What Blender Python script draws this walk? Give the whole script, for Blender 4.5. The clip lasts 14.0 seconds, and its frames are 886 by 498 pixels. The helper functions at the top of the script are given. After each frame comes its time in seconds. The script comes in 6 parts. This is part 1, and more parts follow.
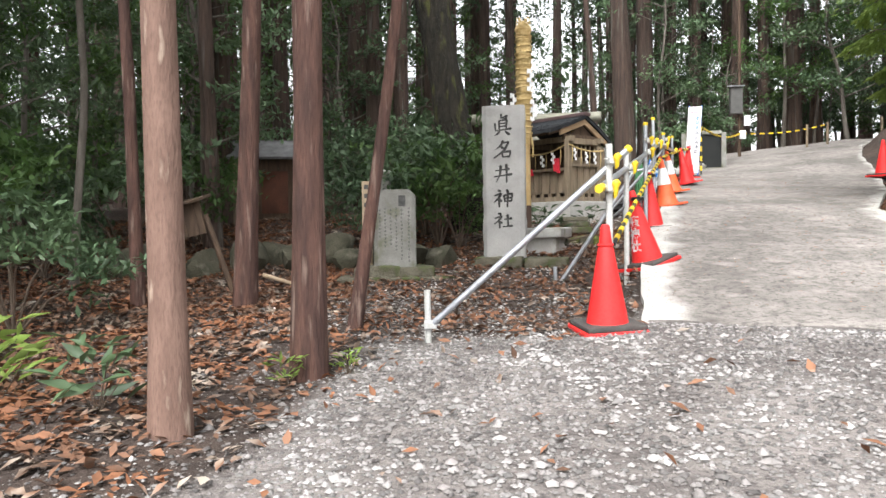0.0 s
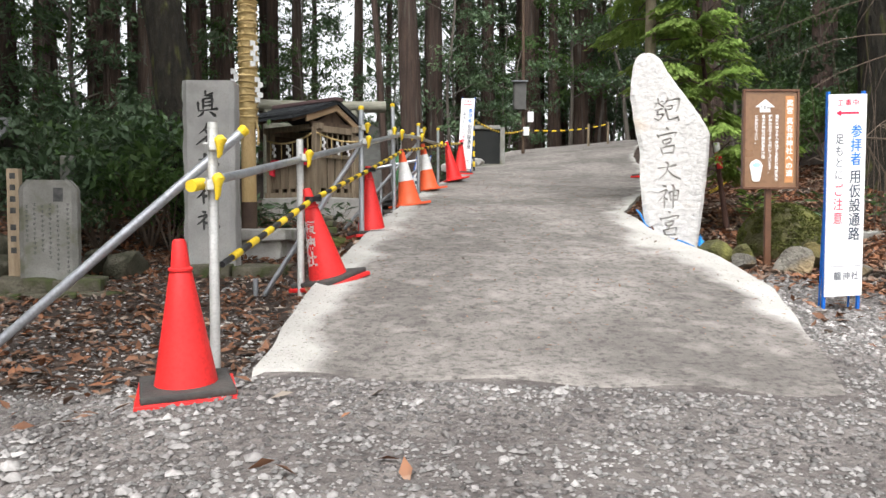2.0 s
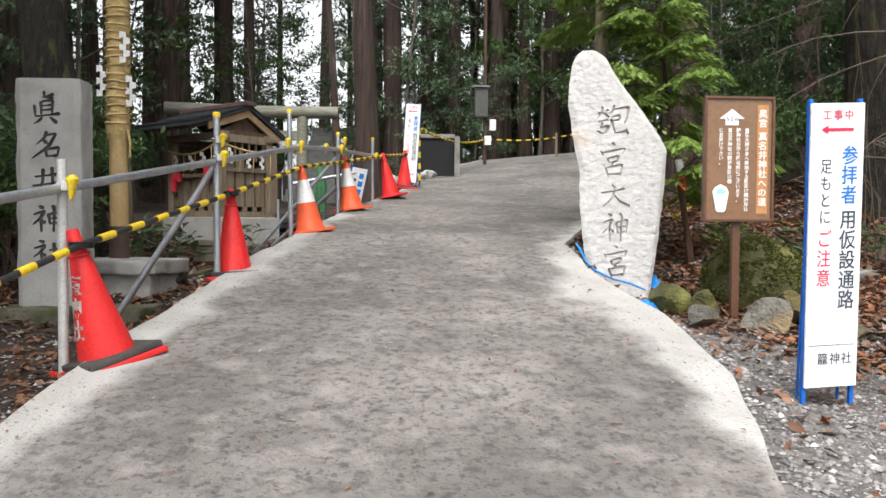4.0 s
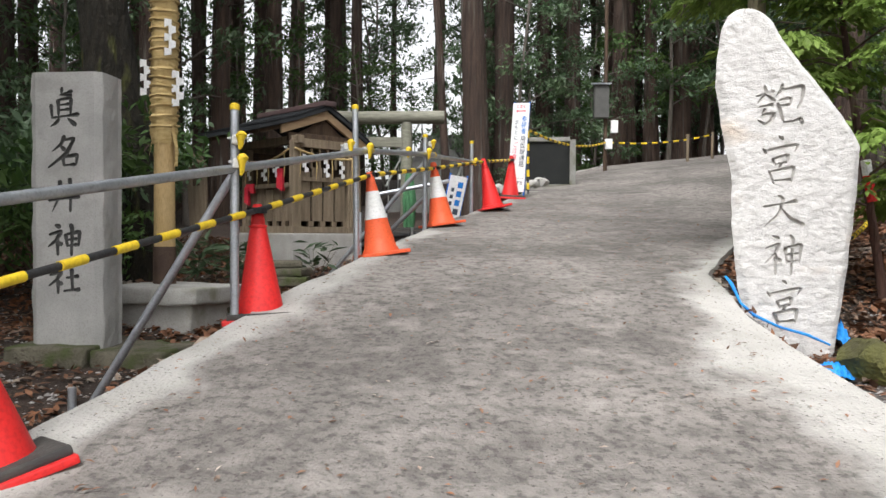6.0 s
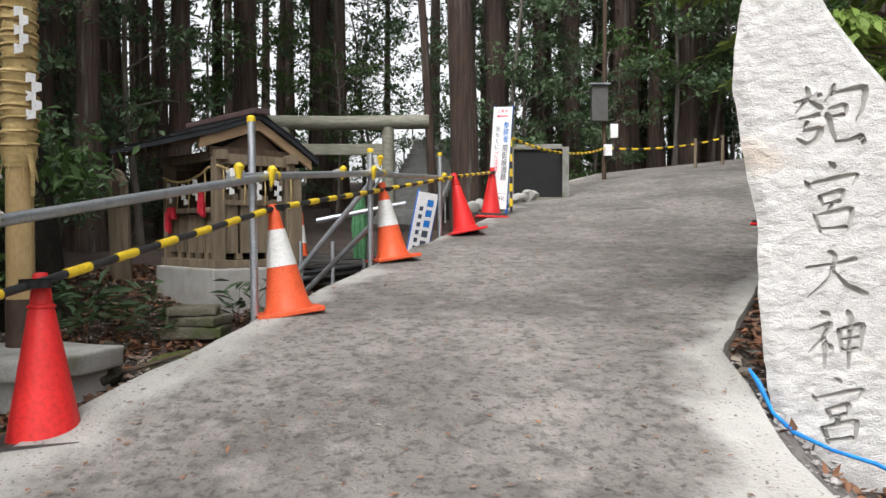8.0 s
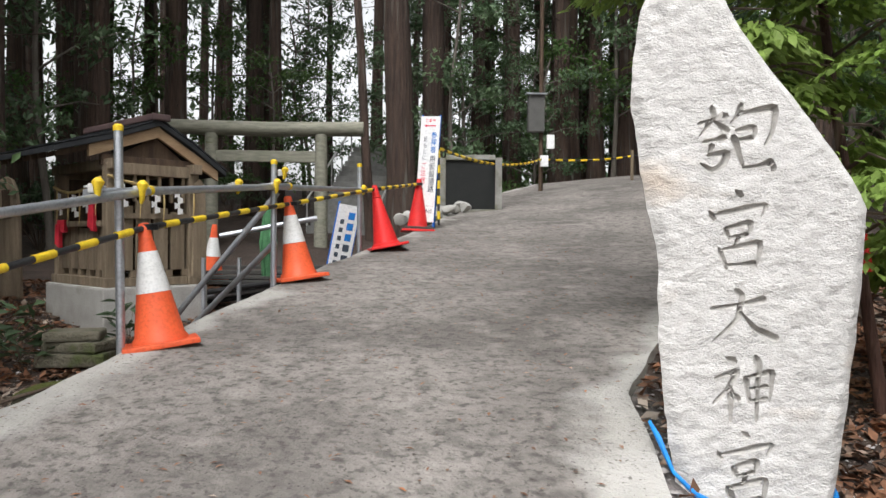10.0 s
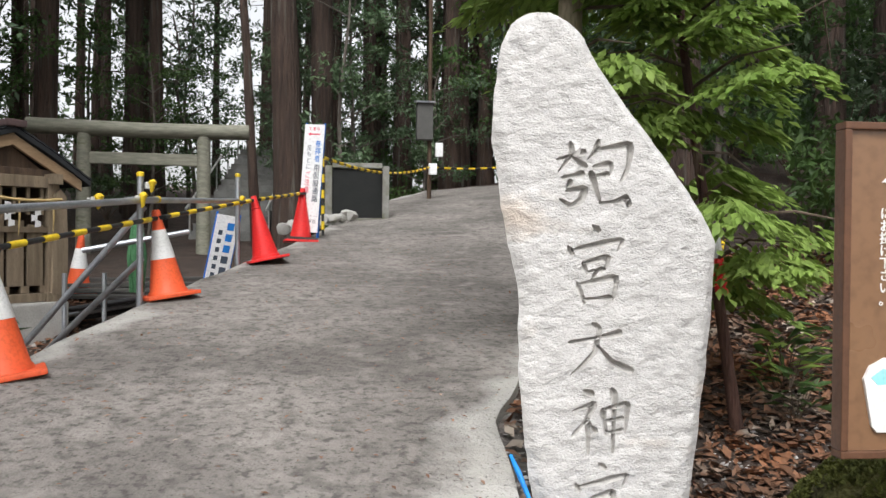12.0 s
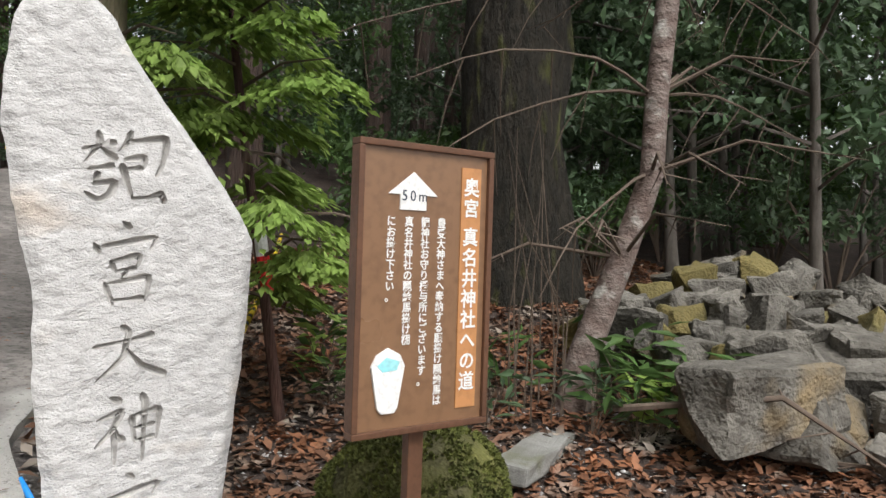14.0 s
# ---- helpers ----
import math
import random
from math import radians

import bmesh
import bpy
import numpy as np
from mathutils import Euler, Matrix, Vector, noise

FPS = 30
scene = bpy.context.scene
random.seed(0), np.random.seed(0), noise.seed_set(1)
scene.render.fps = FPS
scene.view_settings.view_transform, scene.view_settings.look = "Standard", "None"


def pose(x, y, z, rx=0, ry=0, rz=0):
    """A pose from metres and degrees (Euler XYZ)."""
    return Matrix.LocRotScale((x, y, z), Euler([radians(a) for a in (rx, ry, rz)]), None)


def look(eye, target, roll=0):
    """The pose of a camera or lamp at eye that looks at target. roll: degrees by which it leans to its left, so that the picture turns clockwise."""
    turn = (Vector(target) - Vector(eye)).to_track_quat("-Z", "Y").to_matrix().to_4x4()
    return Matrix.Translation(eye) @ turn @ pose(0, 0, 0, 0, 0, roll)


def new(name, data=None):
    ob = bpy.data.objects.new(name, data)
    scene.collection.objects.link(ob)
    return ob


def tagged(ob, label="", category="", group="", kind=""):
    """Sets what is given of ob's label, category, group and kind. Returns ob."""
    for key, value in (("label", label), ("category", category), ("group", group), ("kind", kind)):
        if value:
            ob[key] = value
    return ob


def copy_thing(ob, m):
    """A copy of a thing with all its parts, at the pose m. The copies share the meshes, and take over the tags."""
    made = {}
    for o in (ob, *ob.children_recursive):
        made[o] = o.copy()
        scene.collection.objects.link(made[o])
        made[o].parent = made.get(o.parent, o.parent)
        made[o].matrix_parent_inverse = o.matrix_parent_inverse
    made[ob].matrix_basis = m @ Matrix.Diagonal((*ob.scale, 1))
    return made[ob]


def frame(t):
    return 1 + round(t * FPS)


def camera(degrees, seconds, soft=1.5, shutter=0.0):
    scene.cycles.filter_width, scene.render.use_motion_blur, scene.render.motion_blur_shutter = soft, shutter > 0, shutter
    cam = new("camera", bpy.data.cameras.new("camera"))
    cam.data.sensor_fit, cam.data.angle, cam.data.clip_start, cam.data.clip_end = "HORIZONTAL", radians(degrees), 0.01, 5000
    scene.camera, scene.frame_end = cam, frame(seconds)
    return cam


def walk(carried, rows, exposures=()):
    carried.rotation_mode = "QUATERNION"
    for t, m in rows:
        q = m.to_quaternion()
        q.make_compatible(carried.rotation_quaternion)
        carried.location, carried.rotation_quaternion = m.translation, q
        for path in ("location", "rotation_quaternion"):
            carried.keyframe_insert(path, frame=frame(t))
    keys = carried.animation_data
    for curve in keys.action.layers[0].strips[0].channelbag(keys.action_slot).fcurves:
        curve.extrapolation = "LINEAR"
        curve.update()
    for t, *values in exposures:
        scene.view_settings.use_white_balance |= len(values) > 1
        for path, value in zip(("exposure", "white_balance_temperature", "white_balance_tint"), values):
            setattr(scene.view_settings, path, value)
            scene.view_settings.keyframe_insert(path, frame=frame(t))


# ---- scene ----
cam = camera(59.8, 14.0)
PATH = [
    (0, (0.798, -0.635, 0.67), (0.574, 1.352, 0.615), -0.7),
    (0.5, (1.053, -0.211, 0.62), (0.931, 1.784, 0.553), -0.5),
    (1, (1.325, 0.165, 0.658), (1.339, 2.164, 0.585), -0.3),
    (1.5, (1.695, 0.521, 0.773), (1.845, 2.514, 0.7), -0.1),
    (2, (2.039, 0.94, 0.763), (2.265, 2.926, 0.686), -0.1),
    (2.5, (2.38, 1.312, 0.824), (2.673, 3.289, 0.75), 0.1),
    (5, (3.224, 3.208, 1.048), (3.384, 5.201, 0.996), 0.7),
    (5.5, (3.317, 3.603, 1.045), (3.361, 5.602, 0.998), 0.1),
    (6, (3.369, 4.003, 1.121), (3.317, 6.002, 1.078), 0.4),
    (6.5, (3.37, 4.487, 1.189), (3.244, 6.482, 1.147), 0.3),
    (7, (3.503, 4.882, 1.256), (3.352, 6.876, 1.215), 0.1),
    (7.5, (3.652, 5.187, 1.344), (3.507, 7.181, 1.307), 0.1),
    (8, (3.834, 5.558, 1.431), (3.76, 7.556, 1.39), -0.0),
    (8.5, (4.081, 5.824, 1.515), (4.049, 7.824, 1.478), 0.1),
    (11, (4.149, 5.988, 1.544), (4.242, 7.986, 1.525), 0.6),
    (11.5, (4.174, 5.981, 1.577), (4.298, 7.977, 1.56), 0.7),
    (12, (4.272, 6.037, 1.652), (4.6, 8.01, 1.634), 0.6),
    (12.5, (4.366, 5.974, 1.667), (5.109, 7.83, 1.664), 1.0),
    (13, (4.416, 5.982, 1.671), (5.526, 7.646, 1.669), 1.4),
    (13.5, (4.401, 6.007, 1.674), (5.661, 7.561, 1.67), 1.5),
    (14, (4.384, 5.999, 1.674), (5.687, 7.517, 1.663), 1.8),
]
walk(cam, [(t, look(e, a, r)) for t, e, a, r in PATH], exposures=[(0.0, 1.75), (0.6, 1.52), (1.5, 1.3), (2.5, 1.16), (5.0, 1.04), (7.5, 1.02), (8.5, 0.88), (11.5, 0.86), (12.2, 0.82), (13.0, 0.72), (14.0, 0.74)])

# ---- daylight: overcast sky, soft sun from behind the walker ----
SUN_EL, SUN_AZ = radians(54), radians(198)
world = bpy.data.worlds.new("overcast_sky")
scene.world = world
world.use_nodes = True
wn = world.node_tree
sky = wn.nodes.new("ShaderNodeTexSky")
sky.sky_type, sky.sun_disc = "NISHITA", False
sky.sun_elevation, sky.sun_rotation = SUN_EL, SUN_AZ
sky.air_density, sky.dust_density, sky.ozone_density = 1.0, 4.0, 1.0
hsv = wn.nodes.new("ShaderNodeHueSaturation")
hsv.inputs["Saturation"].default_value = 0.14
wn.links.new(sky.outputs[0], hsv.inputs["Color"])
wn.links.new(hsv.outputs[0], wn.nodes["Background"].inputs[0])
wn.nodes["Background"].inputs[1].default_value = 0.15
sun = new("sun", bpy.data.lights.new("sun", "SUN"))
sun.data.energy, sun.data.angle, sun.data.color = 1.3, radians(25), (0.97, 0.98, 1.0)
sun_way = Vector((math.sin(SUN_AZ) * math.cos(SUN_EL), math.cos(SUN_AZ) * math.cos(SUN_EL), math.sin(SUN_EL)))
sun.matrix_world = look(sun_way * 30, (0, 0, 0))

# ---- materials ----


def mat(name, c1, c2=None, scale=6.0, rough=0.8, bump=0.3, fine=60.0, metal=0.0, stretch=(1, 1, 1), c3=None, c3_scale=1.2, c3_at=0.55, spec=0.3, random_tint=0.0, bump_dist=0.01, translucent=0.0):
    """Two colours mixed by a coarse noise, a fine grain, an optional third colour in patches, and relief."""
    m = bpy.data.materials.new(name)
    m.use_nodes = True
    nt = m.node_tree
    bs = nt.nodes["Principled BSDF"]
    N, L = nt.nodes.new, nt.links.new
    tc = N("ShaderNodeTexCoord")
    mp = N("ShaderNodeMapping")
    mp.inputs["Scale"].default_value = stretch
    L(tc.outputs["Object"], mp.inputs["Vector"])

    def nz(s, detail=4.0):
        n = N("ShaderNodeTexNoise")
        n.inputs["Scale"].default_value, n.inputs["Detail"].default_value = s, detail
        L(mp.outputs[0], n.inputs["Vector"])
        return n

    def ramp(src, lo, hi):
        r = N("ShaderNodeMapRange")
        r.inputs["From Min"].default_value, r.inputs["From Max"].default_value = lo, hi
        L(src, r.inputs["Value"])
        return r.outputs[0]

    def mix(fac, a, b):
        x = N("ShaderNodeMix")
        x.data_type = "RGBA"
        L(fac, x.inputs["Factor"])
        for sock, v in ((x.inputs["A"], a), (x.inputs["B"], b)):
            if isinstance(v, tuple):
                sock.default_value = (*v, 1)
            else:
                L(v, sock)
        return x.outputs["Result"]

    c2 = c2 or tuple(min(1, v * 0.7) for v in c1)
    coarse, grain = nz(scale), nz(fine, 2.0)
    col = mix(ramp(coarse.outputs["Fac"], 0.35, 0.65), c1, c2)
    dark = tuple(v * 0.62 for v in c2)
    gf = N("ShaderNodeMath")
    gf.operation = "MULTIPLY"
    L(ramp(grain.outputs["Fac"], 0.45, 0.75), gf.inputs[0])
    gf.inputs[1].default_value = 0.5
    col = mix(gf.outputs[0], col, dark)
    if c3:
        col = mix(ramp(nz(c3_scale, 6.0).outputs["Fac"], c3_at, c3_at + 0.12), col, c3)
    if random_tint:
        oi = N("ShaderNodeObjectInfo")
        ge = N("ShaderNodeNewGeometry")
        ad = N("ShaderNodeMath")
        ad.operation = "ADD"
        L(oi.outputs["Random"], ad.inputs[0])
        L(ge.outputs["Random Per Island"], ad.inputs[1])
        h = N("ShaderNodeHueSaturation")
        mr = N("ShaderNodeMapRange")
        mr.inputs["From Max"].default_value = 2.0
        mr.inputs["To Min"].default_value, mr.inputs["To Max"].default_value = 1 - random_tint, 1 + random_tint
        L(ad.outputs[0], mr.inputs["Value"])
        L(mr.outputs[0], h.inputs["Value"])
        L(col, h.inputs["Color"])
        col = h.outputs[0]
    L(col, bs.inputs["Base Color"])
    bs.inputs["Roughness"].default_value, bs.inputs["Metallic"].default_value = rough, metal
    bs.inputs["Specular IOR Level"].default_value = spec
    rr = N("ShaderNodeMapRange")
    rr.inputs["To Min"].default_value, rr.inputs["To Max"].default_value = max(0, rough - 0.12), min(1, rough + 0.12)
    L(coarse.outputs["Fac"], rr.inputs["Value"])
    L(rr.outputs[0], bs.inputs["Roughness"])
    if bump:
        b1 = N("ShaderNodeBump")
        b1.inputs["Strength"].default_value, b1.inputs["Distance"].default_value = bump, bump_dist
        L(grain.outputs["Fac"], b1.inputs["Height"])
        b2 = N("ShaderNodeBump")
        b2.inputs["Strength"].default_value, b2.inputs["Distance"].default_value = bump, bump_dist * 3
        L(coarse.outputs["Fac"], b2.inputs["Height"])
        L(b1.outputs[0], b2.inputs["Normal"])
        L(b2.outputs[0], bs.inputs["Normal"])
    if translucent:
        tr = N("ShaderNodeBsdfTranslucent")
        L(col, tr.inputs["Color"])
        mx = N("ShaderNodeMixShader")
        mx.inputs[0].default_value = translucent
        L(bs.outputs[0], mx.inputs[1])
        L(tr.outputs[0], mx.inputs[2])
        L(mx.outputs[0], nt.nodes["Material Output"].inputs["Surface"])
    return m


M_STONE = mat("grey_granite", (0.43, 0.42, 0.40), (0.33, 0.325, 0.31), 3, 0.85, 0.5, 130, c3=(0.25, 0.245, 0.225), c3_scale=2.2, c3_at=0.57, bump_dist=0.004)
M_STONE_OLD = mat("weathered_granite", (0.28, 0.275, 0.255), (0.2, 0.196, 0.176), 5, 0.9, 0.6, 90, c3=(0.15, 0.15, 0.11), c3_scale=4, c3_at=0.52, bump_dist=0.008)
M_MONUMENT = mat("rough_white_granite", (0.60, 0.585, 0.565), (0.50, 0.485, 0.465), 17, 0.85, 0.5, 110, c3=(0.54, 0.47, 0.40), c3_scale=2.0, c3_at=0.62, bump_dist=0.011, stretch=(1, 1, 1.6))
# darker than M_MONUMENT: some of the grooves' shade is in this colour
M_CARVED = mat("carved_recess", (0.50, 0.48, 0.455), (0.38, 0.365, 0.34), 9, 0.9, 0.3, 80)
M_BLACKPAINT = mat("faded_black_paint", (0.05, 0.05, 0.05), (0.1, 0.1, 0.095), 20, 0.8, 0.3, 90)
M_WALLSTONE = mat("dark_wall_stone", (0.085, 0.078, 0.055), (0.05, 0.05, 0.032), 5, 0.95, 0.8, 50, c3=(0.14, 0.13, 0.1), c3_scale=4, c3_at=0.58, bump_dist=0.02)
M_MOSSROCK = mat("mossy_rock", (0.055, 0.05, 0.025), (0.10, 0.10, 0.028), 4, 0.95, 1.0, 45, c3=(0.17, 0.165, 0.05), c3_scale=2.6, c3_at=0.55, bump_dist=0.02)
M_ROCK = mat("field_stone", (0.175, 0.162, 0.138), (0.088, 0.08, 0.067), 6, 0.92, 1.0, 45, c3=(0.24, 0.18, 0.10), c3_scale=1.6, c3_at=0.55, random_tint=0.4, bump_dist=0.02)
M_ROCKMOSS = mat("yellow_moss_stone", (0.17, 0.135, 0.05), (0.105, 0.09, 0.035), 4, 0.95, 0.8, 50, c3=(0.19, 0.17, 0.12), c3_scale=3, c3_at=0.58, random_tint=0.25, bump_dist=0.02)
M_BASESTONE = mat("mossy_base_stone", (0.155, 0.14, 0.105), (0.085, 0.08, 0.055), 5, 0.95, 0.7, 50, c3=(0.07, 0.085, 0.03), c3_scale=5, c3_at=0.52, bump_dist=0.02)
M_CONCRETE = mat("pale_concrete", (0.42, 0.41, 0.385), (0.33, 0.32, 0.295), 5, 0.9, 0.4, 90, c3=(0.22, 0.22, 0.17), c3_scale=3, c3_at=0.6)
M_WOOD_OLD = mat("weathered_wood", (0.25, 0.195, 0.135), (0.155, 0.12, 0.082), 3, 0.8, 0.5, 45, stretch=(6, 6, 0.6))
M_WOOD_GREY = mat("greyed_torii_wood", (0.29, 0.28, 0.225), (0.2, 0.2, 0.155), 4, 0.85, 0.5, 50, stretch=(1, 5, 5), c3=(0.15, 0.16, 0.09), c3_scale=3, c3_at=0.6)
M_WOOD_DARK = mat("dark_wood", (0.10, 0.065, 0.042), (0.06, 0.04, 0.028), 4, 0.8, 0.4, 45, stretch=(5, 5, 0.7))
M_WOOD_STAKE = mat("pale_stake_wood", (0.46, 0.36, 0.25), (0.36, 0.27, 0.18), 4, 0.8, 0.4, 45, stretch=(6, 6, 0.7))
M_ROOF = mat("dark_copper_roof", (0.04, 0.042, 0.045), (0.028, 0.03, 0.033), 6, 0.88, 0.3, 70, spec=0.12)
M_MAST = mat("bamboo_mast", (0.50, 0.36, 0.18), (0.42, 0.29, 0.13), 5, 0.55, 0.2, 40, stretch=(3, 3, 0.6))
M_MASTFOOT = mat("dark_mast_foot", (0.10, 0.065, 0.045), (0.07, 0.045, 0.035), 6, 0.7, 0.3, 50)
M_STRAW = mat("rice_straw", (0.56, 0.42, 0.2), (0.43, 0.31, 0.13), 14, 0.85, 0.6, 120, stretch=(1, 1, 3), bump_dist=0.006)
M_PAPER = mat("white_paper", (0.8, 0.8, 0.79), (0.74, 0.74, 0.73), 8, 0.8, 0.1, 60, translucent=0.2)
M_STEEL = mat("galvanised_pipe", (0.50, 0.52, 0.55), (0.38, 0.40, 0.43), 7, 0.42, 0.15, 80, metal=0.75, c3=(0.30, 0.31, 0.33), c3_scale=9, c3_at=0.6)
M_STEEL_PALE = mat("pale_pipe", (0.62, 0.62, 0.6), (0.5, 0.5, 0.48), 7, 0.5, 0.15, 80, metal=0.4)
M_YELLOW = mat("yellow_plastic", (0.80, 0.58, 0.03), (0.7, 0.48, 0.03), 20, 0.5, 0.1, 80)
M_BLACKPL = mat("black_plastic", (0.035, 0.035, 0.037), (0.025, 0.025, 0.026), 20, 0.5, 0.1, 80)
M_CONE_RED = mat("red_cone_plastic", (0.72, 0.03, 0.028), (0.62, 0.025, 0.025), 6, 0.45, 0.15, 60, c3=(0.5, 0.05, 0.045), c3_scale=7, c3_at=0.64, random_tint=0.06)
M_CONE_ORANGE = mat("orange_cone_plastic", (0.80, 0.13, 0.045), (0.7, 0.1, 0.035), 6, 0.5, 0.15, 60, c3=(0.6, 0.17, 0.09), c3_scale=6, c3_at=0.64, random_tint=0.06)
M_CONE_WHITE = mat("white_reflective_band", (0.74, 0.74, 0.73), (0.62, 0.62, 0.6), 8, 0.5, 0.1, 70, c3=(0.4, 0.4, 0.38), c3_scale=10, c3_at=0.66)
M_RUBBER = mat("black_rubber", (0.045, 0.043, 0.042), (0.07, 0.066, 0.06), 8, 0.85, 0.4, 60)
M_SIGNWHITE = mat("white_sign_sheet", (0.82, 0.82, 0.82), (0.78, 0.78, 0.78), 3, 0.45, 0.03, 40)
M_BLUE = mat("blue_paint", (0.015, 0.16, 0.62), (0.012, 0.12, 0.5), 12, 0.5, 0.1, 60)
M_INKBLUE = mat("blue_ink", (0.02, 0.2, 0.6), (0.02, 0.17, 0.52), 12, 0.6, 0)
M_INKRED = mat("red_ink", (0.75, 0.03, 0.09), (0.68, 0.03, 0.08), 12, 0.6, 0)
M_INKDARK = mat("dark_ink", (0.05, 0.07, 0.1), (0.06, 0.07, 0.09), 12, 0.6, 0)
M_SIGNBROWN = mat("brown_sign_panel", (0.215, 0.118, 0.062), (0.195, 0.105, 0.055), 2, 0.3, 0.03, 30, spec=0.5)
M_SIGNFRAME = mat("brown_sign_frame", (0.13, 0.062, 0.035), (0.1, 0.05, 0.03), 5, 0.4, 0.1, 50)
M_SIGNORANGE = mat("ochre_strip", (0.50, 0.24, 0.10), (0.46, 0.215, 0.085), 2, 0.35, 0.02, 30)
M_LETTER = mat("white_lettering", (0.80, 0.79, 0.76), (0.75, 0.74, 0.71), 8, 0.5, 0)
M_TARP = mat("blue_tarp", (0.02, 0.28, 0.72), (0.015, 0.2, 0.6), 12, 0.45, 0.5, 30)
M_GREENNET = mat("green_net", (0.08, 0.22, 0.1), (0.05, 0.15, 0.07), 20, 0.8, 0.3, 80)
M_REDCLOTH = mat("red_cloth", (0.62, 0.03, 0.05), (0.5, 0.02, 0.04), 9, 0.8, 0.3, 70)
M_GREYBOX = mat("grey_metal_box", (0.1, 0.098, 0.092), (0.075, 0.074, 0.07), 5, 0.6, 0.1, 50)
M_BLACKBOARD = mat("black_board", (0.012, 0.013, 0.013), (0.018, 0.019, 0.018), 5, 0.85, 0.05, 50)
M_BARK_CEDAR = mat("cedar_bark", (0.085, 0.056, 0.043), (0.048, 0.034, 0.028), 5, 0.95, 0.9, 22, stretch=(4, 4, 0.25), c3=(0.12, 0.108, 0.092), c3_scale=2.5, c3_at=0.58, random_tint=0.4, bump_dist=0.03)
M_BARK_RED = mat("reddish_bark", (0.115, 0.06, 0.046), (0.055, 0.031, 0.026), 4, 0.88, 0.9, 25, stretch=(4, 4, 0.5), c3=(0.19, 0.135, 0.11), c3_scale=5, c3_at=0.58, random_tint=0.15, bump_dist=0.015)
M_BARK_PALE = mat("pale_smooth_bark", (0.215, 0.135, 0.105), (0.14, 0.085, 0.066), 4, 0.85, 0.7, 35, stretch=(3, 3, 0.7), c3=(0.42, 0.33, 0.26), c3_scale=4, c3_at=0.6, bump_dist=0.01)
M_BARK_MOSS = mat("mossy_bark", (0.03, 0.025, 0.017), (0.017, 0.015, 0.011), 5, 0.95, 1.0, 30, stretch=(3, 3, 0.9), c3=(0.068, 0.07, 0.02), c3_scale=2.2, c3_at=0.57, bump_dist=0.03)
M_BARK_CHERRY = mat("banded_cherry_bark", (0.115, 0.078, 0.064), (0.19, 0.15, 0.13), 9, 0.85, 1.0, 45, stretch=(1, 1, 1.3), c3=(0.34, 0.32, 0.285), c3_scale=6, c3_at=0.57, bump_dist=0.012)
M_BARK_GREY = mat("grey_bark", (0.17, 0.15, 0.13), (0.11, 0.095, 0.08), 5, 0.9, 0.5, 30, stretch=(3, 3, 0.6), bump_dist=0.01)
M_LEAF_DARK = mat("dark_evergreen_leaf", (0.066, 0.115, 0.056), (0.098, 0.15, 0.072), 1.0, 0.5, 0, 20, random_tint=0.55, translucent=0.25, spec=0.4)
M_LEAF_MID = mat("mid_green_leaf", (0.055, 0.11, 0.03), (0.085, 0.14, 0.04), 1.0, 0.55, 0, 20, random_tint=0.5, translucent=0.35)
M_LEAF_CEDAR = mat("cedar_needle", (0.065, 0.103, 0.056), (0.092, 0.13, 0.072), 1.0, 0.7, 0, 20, random_tint=0.5, translucent=0.38)
M_LEAF_HINOKI = mat("bright_cypress_spray", (0.20, 0.31, 0.065), (0.29, 0.40, 0.10), 2.0, 0.6, 0, 20, random_tint=0.45, translucent=0.45)
M_LEAF_DRY = mat("dry_leaf", (0.25, 0.105, 0.05), (0.13, 0.078, 0.052), 1.5, 0.75, 0.1, 20, c3=(0.33, 0.28, 0.23), c3_scale=3.0, c3_at=0.55, random_tint=0.75)
M_PEBBLE = mat("pebble", (0.36, 0.345, 0.33), (0.17, 0.155, 0.148), 2.5, 0.85, 0.2, 60, random_tint=0.8)
M_TWIG = mat("twig_bark", (0.14, 0.105, 0.08), (0.095, 0.07, 0.052), 6, 0.9, 0.2, 60)
M_MOSS = mat("moss_cushion", (0.11, 0.12, 0.025), (0.07, 0.08, 0.02), 9, 0.95, 0.8, 70, bump_dist=0.02)
M_STEP = mat("grey_step_stone", (0.2, 0.2, 0.19), (0.14, 0.14, 0.13), 4, 0.9, 0.4, 60)


def node_mix(nt, fac, a, b):
    x = nt.nodes.new("ShaderNodeMix")
    x.data_type = "RGBA"
    nt.links.new(fac, x.inputs["Factor"])
    for sock, v in ((x.inputs["A"], a), (x.inputs["B"], b)):
        if isinstance(v, tuple):
            sock.default_value = (*v, 1)
        else:
            nt.links.new(v, sock)
    return x.outputs["Result"]


